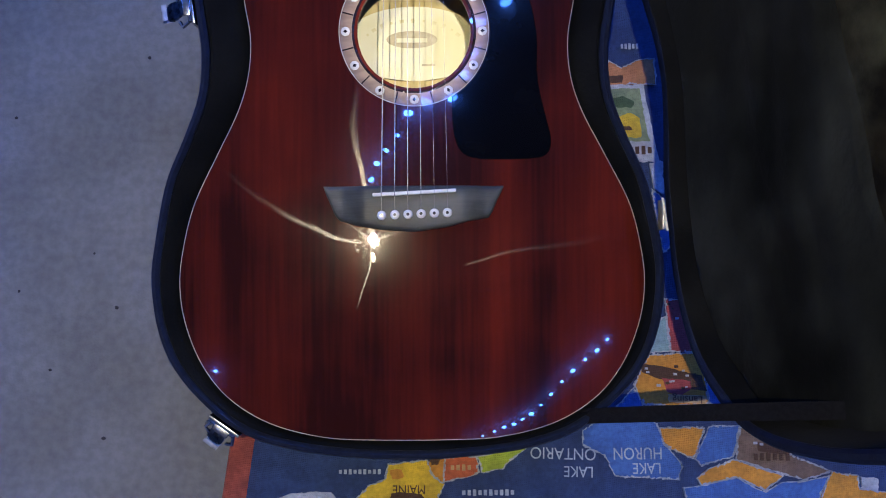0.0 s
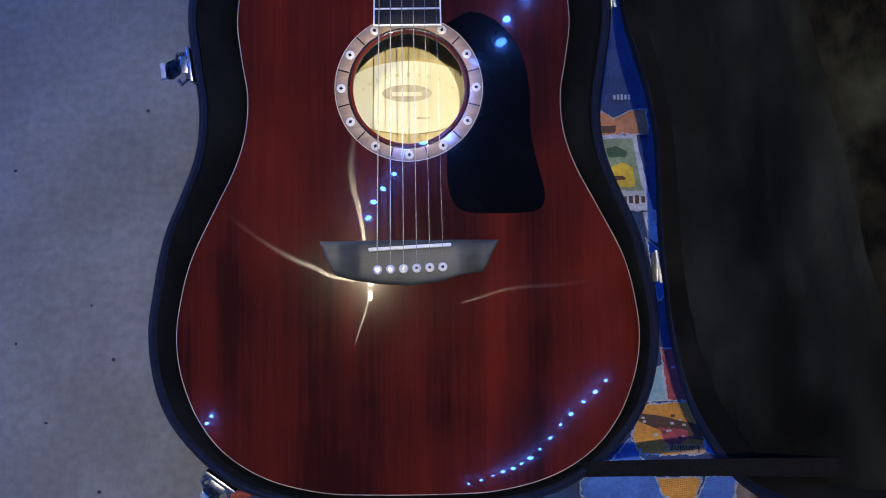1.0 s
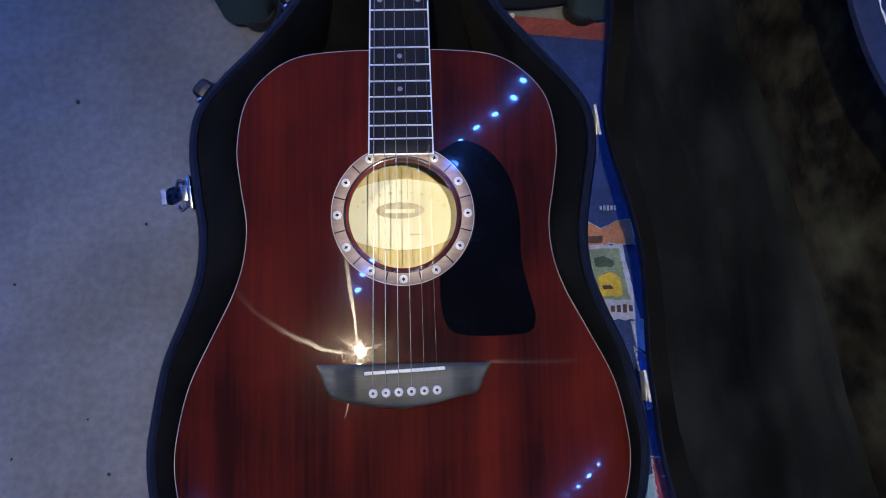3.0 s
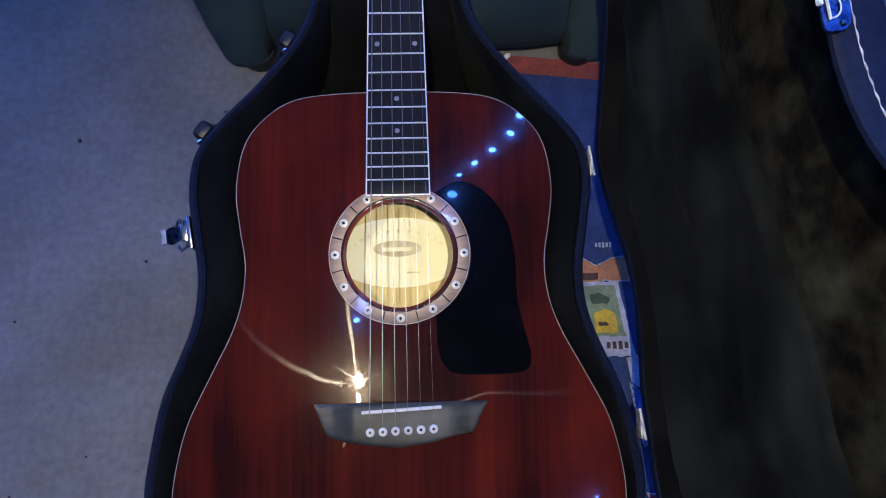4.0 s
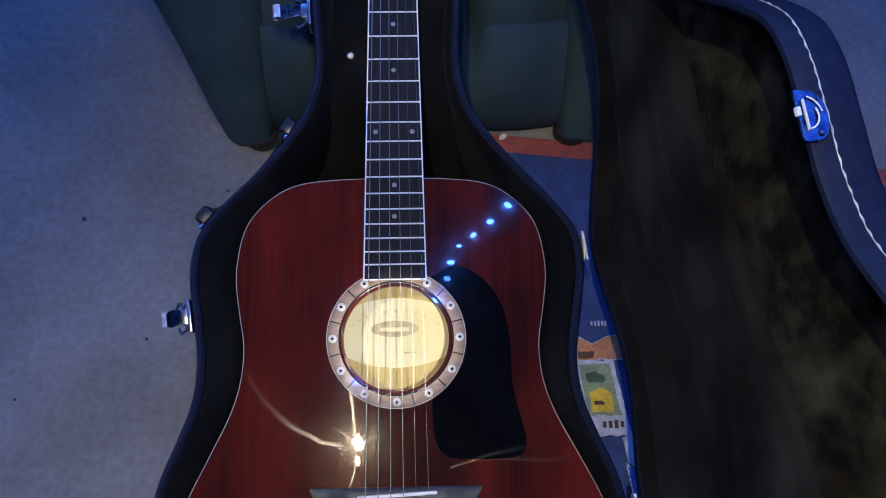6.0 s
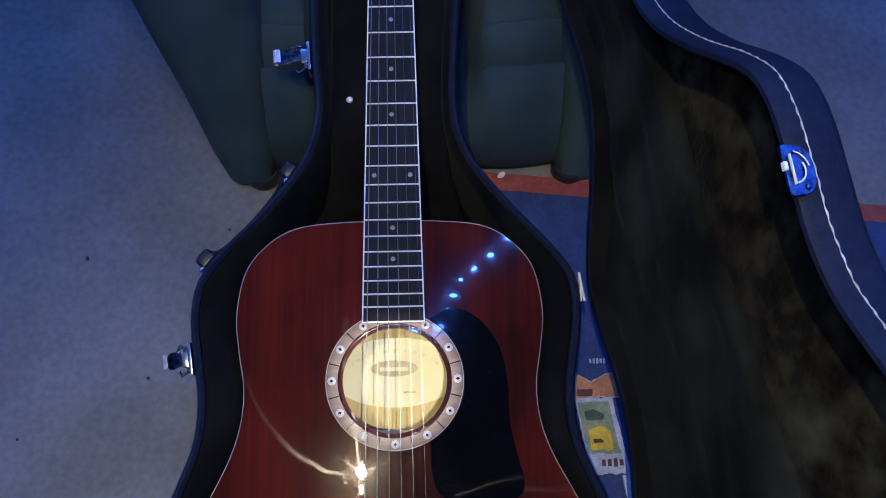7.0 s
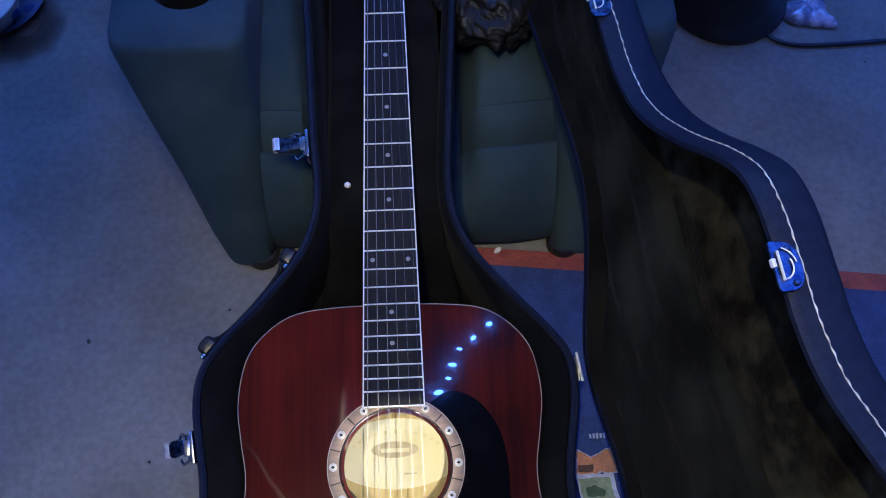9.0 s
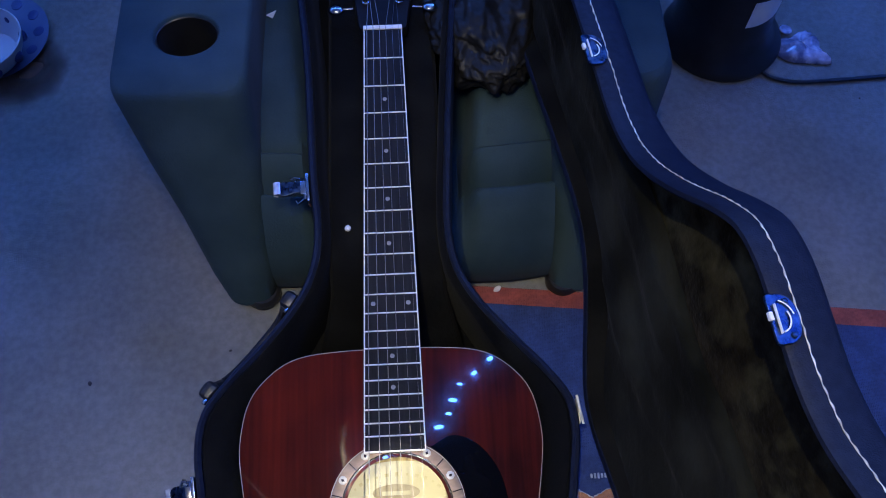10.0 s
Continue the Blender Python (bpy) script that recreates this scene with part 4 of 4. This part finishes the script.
            dot_me, mini_me, line_me = o.data, q.data, s.data
        else:
            o = new("pearl_dot", dot_me)
            q = new("diamond", mini_me)
            s = new("divider", line_me)
            o.parent, q.parent, s.parent = ros, o, ros
        o.matrix_basis = pose(p.x, p.y, 0.0002, 0, 0, -30 * k)
        b = math.radians(30 * k + 15)
        s.matrix_basis = pose(HOLE.x + math.sin(b) * 0.0583, HOLE.y + math.cos(b) * 0.0583, 0.0002, 0, 0, -30 * k - 15)
    # pickguard
    arc = [HOLE + Vector((math.sin(math.radians(t)), math.cos(math.radians(t)))) * 0.0648 for t in range(30, 151, 10)]
    rim = spline([(.036, .194), (.056, .203), (.080, .192), (.098, .166), (.105, .132), (.1055, .096), (.112, .064), (.1165, .045), (.1135, .032), (.099, .0275), (.056, .0275), (.040, .034), (.0335, .052), (.0325, .080)], 6, False)
    part("pickguard", slab([Vector((p.x, p.y)) for p in rim] + arc[::-1], -0.0022, 0.0011, 0.0006), M_GUARD, e, "glossy black teardrop pickguard")
    # bridge
    low = [(-.0765, .0030), (-.0740, -.0035), (-.0705, -.0120), (-.0670, -.0200), (-.0630, -.0252), (-.048, -.0292), (-.028, -.0325), (0, -.0345), (.028, -.0305), (.045, -.0255), (.0630, -.0228), (.0665, -.0175), (.0695, -.0100), (.0730, -.0030), (.0758, .0030)]

    def low_y(x):
        for (x0, y0), (x1, y1) in zip(low, low[1:]):
            if x <= x1:
                return y0 + (y1 - y0) * (x - x0) / (x1 - x0)
        return low[-1][1]

    rings = []
    for k in range(97):
        x = -.0765 + .1523 * k / 96
        y0, y1 = low_y(x), 0.0043
        f = min(max((abs(x) - 0.040) / 0.022, 0), 1)
        z = 0.0088 - 0.0050 * f * f * (3 - 2 * f) - 0.0010 * min(max((abs(x) - 0.056) / 0.02, 0), 1)
        r = min(0.004, (y1 - y0) * 0.3)
        lean = 0.0008 * (1 - f)
        rings.append([(x, y0, -0.0006), (x, y0 + 0.02 * r, z - 0.5 * r), (x, y0 + 0.35 * r, z - 0.14 * r), (x, y0 + r, z), (x, (y0 + y1) / 2, z + lean), (x, y1 - r, z), (x, y1 - 0.35 * r, z - 0.12 * r), (x, y1 - 0.02 * r, z - 0.45 * r), (x, y1, -0.0006)])
    br = part("bridge", loft(rings, True, True), M_BRIDGE, e, "dark rosewood bridge with thin scooped ends", auto=70)
    sad = box(0.0005, -0.0020, 0.0095, 0.070, 0.0030, 0.0075, 0.0010)
    sad.transform(pose(0, 0, 0, 0, 0, 3.0))
    part("saddle", sad, M_BONE, br, "slanted white bone saddle")
    pin_me = dot2 = None
    for k in range(6):
        x, y = -0.0268 + 0.0110 * k, -0.0208 + 0.0004 * k
        if pin_me is None:
            o = part("bridge_pin", lathe([(0.0028, 0.004), (0.0036, 0.009), (0.0040, 0.0102), (0.0034, 0.0122), (0.0016, 0.0130)], 16), M_PIN, br, "white bridge pin with a dark dot")
            q = part("pin_dot", lathe([(0.0014, 0.0129), (0.0013, 0.0133)], 10), M_DARK, o)
            pin_me, dot2 = o.data, q.data
        else:
            o, q = new("bridge_pin", pin_me), new("pin_dot", dot2)
            o.parent, q.parent = br, o
            o["label"] = "white bridge pin with a dark dot"
        o.location = (x, y, 0)
    # neck, fretboard
    y_end = 0.1895
    ys = [0.235, 0.262, 0.30, 0.40, 0.52, 0.640]
    rings = []
    for y in ys:
        w = width_at(y) / 2 - 0.0008
        dd = 0.0215 if y > 0.29 else 0.0215 + (0.29 - y) * 1.3
        rings.append([(w * math.cos(t), y, 0.0005 - dd * math.sin(t)) for t in [math.pi * k / 12 for k in range(13)]])
    part("neck", loft(rings, True, True), M_SIDE, e, "dark red mahogany neck")
    def strip(x0a, x1a, x0b, x1b, ya, yb, z0, z1):
        return loft([[(x0a, ya, z0), (x1a, ya, z0), (x1b, yb, z0), (x0b, yb, z0)], [(x0a, ya, z1), (x1a, ya, z1), (x1b, yb, z1), (x0b, yb, z1)]], True, True)
    wa, wb = width_at(y_end) / 2, width_at(SCALE) / 2
    fb = part("fretboard", strip(-wa + .0011, wa - .0011, -wb + .0011, wb - .0011, y_end + .001, SCALE, -0.0030, 0.0062), M_BOARD, e, "dark rosewood fretboard", smooth=False)
    for s in (-1, 1):
        part("edge_binding", strip(s * wa, s * (wa - .0012), s * wb, s * (wb - .0012), y_end, SCALE, -0.0030, 0.0064), M_BONE, fb, smooth=False)
    part("end_binding", strip(-wa, wa, -wa, wa, y_end - .0003, y_end + .0010, -0.0004, 0.0064), M_BONE, fb, smooth=False)
    for k in range(1, 21):
        y = SCALE * 2 ** (-k / 12)
        w = width_at(y) / 2 - 0.0006
        prof = [(-0.0008, 0.0060), (-0.00055, 0.0070), (0, 0.0074), (0.00055, 0.0070), (0.0008, 0.0060)]
        part("fret", loft([[(-w, y + a, z) for a, z in prof], [(w, y + a, z) for a, z in prof]], True, True, ring_closed=True), M_NICKEL, fb)
    dm = None
    for k in (3, 5, 7, 9, 12, 12.5, 15, 17):
        f = int(k)
        y = SCALE * (2 ** (-f / 12) + 2 ** (-(f - 1) / 12)) / 2
        x = 0.0 if f != 12 else (-0.0175 if k == 12 else 0.0175)
        if dm is None:
            o = part("inlay_dot", lathe([(0.0023, 0.0055), (0.0023, 0.0064), (0.0019, 0.0065)], 14), M_DOT, fb)
            dm = o.data
        else:
            o = new("inlay_dot", dm)
            o.parent = fb
        o.location = (x, y, 0)
    part("nut", box(0, SCALE + 0.0022, 0.0032, 0.0432, 0.0050, 0.0095, 0.0008), M_BONE, e, "white bone nut")
    head = spline([(.0215, .652), (.0285, .672), (.0335, .72), (.0365, .80), (.034, .842), (.012, .848), (0, .853), (-.012, .848), (-.034, .842), (-.0365, .80), (-.0335, .72), (-.0285, .672), (-.0215, .652)], 4)
    bm = slab([Vector((p.x, p.y)) for p in head], -0.014, 0.0, 0.0015)
    bm.transform(Matrix.Translation((0, .652, 0)) @ Matrix.Rotation(radians(-11), 4, "X") @ Matrix.Translation((0, -.652, 0)))
    hd = part("headstock", bm, M_HEAD, e, "black-faced headstock")
    tilt = Matrix.Translation((0, .652, 0)) @ Matrix.Rotation(radians(-11), 4, "X") @ Matrix.Translation((0, -.652, 0))
    posts = []
    for s in (-1, 1):
        for j in range(3):
            y = 0.694 + 0.048 * j
            x = s * (0.019 + 0.002 * j)
            o = part("tuning_peg", lathe([(0.0045, 0), (0.0045, 0.002), (0.003, 0.003), (0.003, 0.011), (0.0022, 0.012)], 14, tilt @ Matrix.Translation((x, y, 0))), M_CHROME, hd, "chrome tuning peg")
            part("knob", lump(0.010, 0.02, 1, 3, (1.0, 0.75, 0.45), 2, tilt @ Matrix.Translation((s * 0.054, y, -0.010))), M_CHROME, o)
            part("shaft", tube([tilt @ Vector((s * 0.034, y, -0.009)), tilt @ Vector((s * 0.050, y, -0.010))], 0.002, 8), M_CHROME, o)
            posts.append((s, j, tilt @ Vector((x - s * 0.003, y, 0.006))))
    order = [(-1, 0), (-1, 1), (-1, 2), (1, 2), (1, 1), (1, 0)]
    for k in range(6):
        x0, y0 = -0.0268 + 0.0110 * k, -0.0208 + 0.0004 * k
        x1 = -0.0175 + 0.0070 * k
        end = [p for s, j, p in posts if (s, j) == order[k]][0]
        r = (0.00044, 0.00038, 0.00033, 0.00027, 0.00017, 0.00013)[k]
        sy = -0.0035 + 0.0006 * k
        part("string", tube([(x0, y0 + 0.003, 0.0105), (x0, sy, 0.0136), (x0 + (x1 - x0) * 0.5, 0.32, 0.0114), (x1, SCALE + 0.002, 0.0086), tuple(end)], r, 6), M_BRONZE if k < 4 else M_STEEL, e, "wound bronze string" if k < 4 else "plain steel string")
    return e


guitar()

# ---- low chair ----


def armchair():
    e = empty("low_armchair", pose(0.02, 0.45, 0), "low dark teal-green microfibre armchair with a cup holder in the armrest", "armchair")

    def arm(s):
        """One armrest, flared towards its top, with its front leaning back."""
        rings = []
        for z, xi, xo, yf in ((0.0, 0.178, 0.222, -0.012), (0.012, 0.172, 0.234, -0.027), (0.05, 0.169, 0.249, -0.012), (0.12, 0.168, 0.271, 0.030), (0.19, 0.167, 0.293, 0.064), (0.255, 0.166, 0.3125, 0.0985), (0.262, 0.166, 0.313, 0.1020), (0.2675, 0.1675, 0.312, 0.106), (0.270, 0.171, 0.309, 0.111)):
            if s > 0:
                xo -= 0.075 * z
            r = 0.030 if z > 0.03 else 0.022
            pts = []
            for cx, cy, a0 in ((xo - r, yf + r, 270), (xo - r, 0.62, 0), (xi + r, 0.62, 90), (xi + r, yf + r, 180)):
                for k in range(6):
                    a = math.radians(a0 + 18 * k)
                    pts.append((s * (cx + r * math.cos(a)), cy + r * math.sin(a), z))
                if a0 in (0, 180):
                    x0, x1 = (cx, xi + r) if a0 == 0 else (cx, xo - r)
                    for k in range(1, 12):
                        pts.append((s * (x0 + (x1 - x0) * k / 12), pts[-1][1], z))
                far = {270: 0.62, 90: yf + r}.get(a0)
                if far is not None:
                    for k in range(1, 24):
                        w = (k / 24) ** (1.6 if a0 == 270 else 1 / 1.6)
                        pts.append((pts[-1][0], cy + (far - cy) * w, z))
            rings.append(pts)
        if s < 0:
            cx, cy = -0.2350, 0.187
            for rr, zz in ((0.0385, 0.2705), (0.0355, 0.2685), (0.0340, 0.2600), (0.0315, 0.1900)):
                rings.append([(cx + rr * (x - cx) / math.hypot(x - cx, y - cy), cy + 0.82 * rr * (y - cy) / math.hypot(x - cx, y - cy), zz) for x, y, z in rings[8]])
        return part("armrest", loft(rings, True, True), M_CHAIR, e, "rounded dark green armrest", auto=60)

    left = arm(-1)
    arm(1)
    cup = (-0.2350, 0.187)
    part("cup_holder", lathe([(0.0345, 0.2660), (0.0333, 0.2650), (0.0308, 0.1950), (0.001, 0.1940)], 36, Matrix.Translation((cup[0], cup[1], 0)) @ Matrix.Diagonal((1, 0.82, 1, 1)), False, True), M_CUP, left, "round dark cup holder well")
    # Dark feet added in place of the shade at the chair's bottom edge.
    for x, y in ((-0.190, 0.010), (0.190, 0.010), (-0.19, 0.58), (0.19, 0.58)):
        part("foot", lathe([(0.020, 0.0), (0.022, 0.004), (0.021, 0.012), (0.018, 0.016)], 20, Matrix.Translation((x, y - 0.020, 0))), M_CUP, e, "short rounded foot, added for the shade under the chair")
    # seat, pressed down where the case's neck lies on it
    prof = [(-0.004, 0.0), (-0.011, 0.012), (-0.012, 0.055), (0.004, 0.095), (0.034, 0.130), (0.047, 0.1385), (0.0515, 0.1385), (0.0545, 0.1345), (0.058, 0.1400), (0.063, 0.1520), (0.080, 0.1690), (0.0865, 0.1722), (0.0905, 0.1690), (0.0950, 0.1735), (0.104, 0.1785), (0.135, 0.186), (0.20, 0.190), (0.32, 0.188), (0.46, 0.186), (0.60, 0.184)]
    rings = []
    for y, z in prof:
        row = []
        for k in range(41):
            x = -0.172 + 0.344 * k / 40
            g = abs(x + 0.020) - (0.080 + 0.03 * min(max((y - 0.1) / 0.35, 0), 1))
            w = 1 - min(max(g / 0.022, 0), 1)
            w = w * w * (3 - 2 * w)
            floor_z = 0.165 + (0.45 + y) * 0.1392 - 0.142
            zz = min(z, z * (1 - w) + min(z, floor_z) * w)
            row.append((x, y + 0.006 * (x / 0.17) ** 2 + 0.004 * noise.noise(Vector((x * 12, z * 9, y * 3))), max(zz, 0.0) + (0.003 * noise.noise(Vector((x * 9, y * 9, 2.0))) if z > 0.03 else 0)))
        rings.append(row)
    last = [(x, y, 0.0) for x, y, z in rings[-1]]
    part("seat", loft(rings + [last], False, False, ring_closed=False), M_CHAIR, e, "soft dark green seat pressed down under the case", auto=60)
    bm = box(0, 0.69, 0.25, 0.56, 0.14, 0.50, 0.05, seg=4)
    part("backrest", bm, M_CHAIR, e, "dark green padded backrest")
    return e


armchair()

# ---- loose things ----
bag = lump(1.0, 0.16, 3.0, 7, (0.066, 0.110, 0.036), 6, Matrix.Translation((0.124, 0.703, 0.222)))
for v in bag.verts:
    # crisp creases of crushed film
    v.co += 0.006 * (1 - 2 * abs(noise.noise(Vector((v.co.x * 44, v.co.y * 20, v.co.z * 30))))) * v.normal + 0.0018 * (1 - 2 * abs(noise.noise(v.co * 90))) * v.normal
bin_bag = tagged(part("bin_bag", bag, M_BAG, auto=0), "crumpled shiny brown-black plastic bag lying on the seat", "plastic bag")
hem = [Vector((0.076 + 0.066 * i / 16, 0.605 + 0.006 * noise.noise(Vector((i * 0.7, 1, 0))), 0.204 + 0.006 * noise.noise(Vector((i * 0.5, 4, 0))))) for i in range(17)]
part("hem", tube(hem, [0.0035 + 0.0018 * noise.noise(Vector((i * 0.9, 7, 0))) for i in range(17)], 8), M_BAG, bin_bag, "creased lower hem")

def fan():
    e = empty("floor_fan", pose(0.486, 0.842, 0.0), "black plastic floor appliance with flared base and white sticker", "fan")
    rings = []
    for r, z, dx in ((0.081, 0.0, 0.0), (0.087, 0.003, 0.0), (0.0885, 0.010, 0.0), (0.0855, 0.017, -0.001), (0.078, 0.026, -0.004), (0.0715, 0.040, -0.007), (0.0685, 0.060, -0.009), (0.0670, 0.100, -0.010)):
        rings.append([(0.003 + dx + r * math.cos(t), -0.014 + 0.98 * r * math.sin(t), z) for t in [2 * math.pi * k / 64 for k in range(64)]])
    part("base", loft(rings, True, True), M_PLASTIC, e, "flared round black base")
    part("column", lathe([(0.0662, 0.095), (0.0660, 0.14), (0.064, 0.30), (0.062, 0.52), (0.048, 0.535)], 48, Matrix.Translation((-0.007, -0.014, 0))), M_PLASTIC, e, "upright black column")
    arc = [math.radians(a) for a in range(-86, -31, 6)]
    st = loft([[(-0.007 + r * math.cos(a), -0.014 + r * math.sin(a), z) for a in arc] for r, z in ((0.0668, 0.097), (0.0668, 0.118), (0.0666, 0.145))], ring_closed=False)
    part("sticker", st, M_STICK, e, "white paper sticker")
    path = spline([(0.045, -0.076, 0.008), (0.060, -0.092, 0.004), (0.090, -0.103, 0.0035), (0.135, -0.104, 0.0035), (0.22, -0.100, 0.0035), (0.36, -0.09, 0.0035), (0.60, -0.02, 0.0035)], 6, False)
    part("cord", tube(path, 0.0032, 8), M_PLASTIC, e, "black power cord on the carpet")


fan()


def packet():
    """A half-empty pouch of film: puckered, with one sharp corner and a round tab."""
    rim = spline([(-0.036, 0.004), (-0.034, -0.013), (-0.018, -0.025), (0.006, -0.029), (0.040, -0.031), (0.031, -0.006), (0.030, 0.014), (0.018, 0.030), (0.002, 0.026), (-0.012, 0.017), (-0.028, 0.015)], 6)
    rings = []
    for f, z in ((1.0, 0.0006), (1.01, 0.003), (0.93, 0.008), (0.76, 0.0125), (0.52, 0.0155), (0.28, 0.0165), (0.06, 0.0160)):
        rings.append([(f * p.x, f * p.y, max(0.0004, z * (1 + 0.40 * noise.noise(Vector((p.x * f * 70, p.y * f * 70, 2.0))) - 0.35 * abs(noise.noise(Vector((p.x * f * 130, p.y * f * 130, 7.0))))))) for p in rim])
    e = tagged(part("plastic_packet", loft(rings, True, True), M_FILM, auto=0), "crumpled clouded clear plastic packet on the carpet", "packet")
    e.matrix_world = pose(0.603, 0.801, 0.0)
    part("tab", lathe([(0.0095, 0.004), (0.010, 0.006), (0.0085, 0.0078), (0.004, 0.0070)], 20, pose(-0.016, 0.030, 0.002, -8, 6, 0)), M_FILM, e, "round clear tab", auto=0)


packet()


def bowl():
    e = empty("bowl", pose(-0.580, 0.828, 0.0095, 0, 0, 0), "white china bowl with blue spots standing on a plate", "bowl")
    part("body", lathe([(0.028, 0.0), (0.032, 0.004), (0.046, 0.014), (0.056, 0.032), (0.060, 0.048), (0.058, 0.049), (0.053, 0.034), (0.040, 0.014), (0.001, 0.010)], 40), M_CHINA, e, "white glazed body")
    for k in range(9):
        a = math.radians(40 * k - 60)
        part("blue_spot", lump(1.0, 0.2, 2, k, (0.008, 0.005, 0.008), 2, pose(0.0555 * math.cos(a), 0.0555 * math.sin(a), 0.030, 0, 0, 40 * k - 60 + 90)), M_CHINAB, e, "blue glazed spot")


bowl()


def plate():
    e = empty("plate", pose(-0.590, 0.872, 0.0), "shallow pale plate with dark blue spots on the carpet", "plate")
    part("dish", lathe([(0.046, 0.0), (0.052, 0.002), (0.081, 0.010), (0.083, 0.0115), (0.079, 0.0115), (0.055, 0.0062), (0.001, 0.0060)], 56), M_GLAZE, e, "pale blue glazed dish")
    for k in range(12):
        t = radians(30 * k + 8)
        part("blue_spot", lathe([(0.009, 0.0), (0.0085, 0.0008), (0.004, 0.0012)], 16, pose(0.067 * math.cos(t), 0.067 * math.sin(t), 0.0088) @ Matrix.Rotation(radians(-9), 4, Vector((-math.sin(t), math.cos(t), 0)))), M_CHINAB, e, "dark blue glazed spot")


plate()


def crumbs():
    rnd = random.Random(5)
    places = [(-0.377, 0.333), (-0.289, 0.185), (-0.310, -0.083), (-0.316, -0.214), (-0.374, -0.146), (-0.427, 0.119), (-0.336, -0.027), (0.669, 0.707), (-0.209, 0.367), (-0.411, -0.066)]
    for i, (x, y) in enumerate(places):
        r = rnd.uniform(0.0012, 0.0021) if i else 0.0027
        b = lump(1.0, 0.4, 2.0, i + 20, (r, r * 0.8, r * 0.5), 2, pose(x, y, 0.0012, 0, 0, rnd.uniform(0, 180)))
        tagged(part("lint", b, M_CRUMB), "tiny dark speck of lint on the carpet", "lint", "carpet specks")


crumbs()
tagged(part("pellet", lump(1.0, 0.15, 1.5, 3, (0.0055, 0.0035, 0.003), 2, pose(0.126, 0.431, 0.0088, 0, 0, 35)), M_WHITEBIT), "small off-white pellet lying on the rug border", "pellet")
bead = lump(1.0, 0.06, 1.5, 8, (0.0034, 0.0034, 0.0026), 3, TILTED @ Matrix.Translation((-0.044, 0.424, -0.0195)))
tagged(part("bead", bead, M_WHITEBIT), "small white bead resting on the black plush", "bead")
tagged(part("paper_scrap", slab([(-0.146, 0.731), (-0.134, 0.738), (-0.138, 0.726)], 0.1905, 0.1915), M_WHITEBIT, smooth=False), "tiny scrap of white paper on the seat", "paper scrap")


def stain():
    """A soaked-in brown patch that fades at its edge."""
    m = mat("coffee_stain", (0.085, 0.055, 0.038), 0.95, color2=(0.12, 0.080, 0.058), scale=60)
    nt = m.node_tree
    tc, mp, nz, ad, sp, mr = (nt.nodes.new("ShaderNode" + k) for k in ("TexCoord", "Mapping", "TexNoise", "VectorMath", "VectorMath", "MapRange"))
    nz.inputs["Scale"].default_value = 22
    ad.operation, sp.operation = "MULTIPLY_ADD", "LENGTH"
    nt.links.new(tc.outputs["Object"], nz.inputs["Vector"])
    nt.links.new(nz.outputs["Color"], ad.inputs[0])
    ad.inputs[1].default_value, ad.inputs[2].default_value = (0.03, 0.03, 0.0), (-0.015, -0.015, 0.0)
    add = nt.nodes.new("ShaderNodeVectorMath")
    nt.links.new(ad.outputs[0], add.inputs[0])
    nt.links.new(tc.outputs["Object"], add.inputs[1])
    nt.links.new(add.outputs[0], sp.inputs[0])
    nt.links.new(sp.outputs["Value"], mr.inputs["Value"])
    mr.inputs["From Min"].default_value, mr.inputs["From Max"].default_value = 0.012, 0.062
    mr.inputs["To Min"].default_value, mr.inputs["To Max"].default_value = 0.85, 0.0
    nt.links.new(mr.outputs[0], nt.nodes["Principled BSDF"].inputs["Alpha"])
    pts = [(0.075 * math.cos(2 * math.pi * k / 32), 0.075 * math.sin(2 * math.pi * k / 32)) for k in range(32)]
    o = part("carpet_stain", slab(pts, 0.0, 0.0004), m, smooth=False)
    o.matrix_world = pose(-0.530, 0.815, 0.0006)
    tagged(o, "brown stain soaked into the carpet beside the bowl", "stain")


stain()
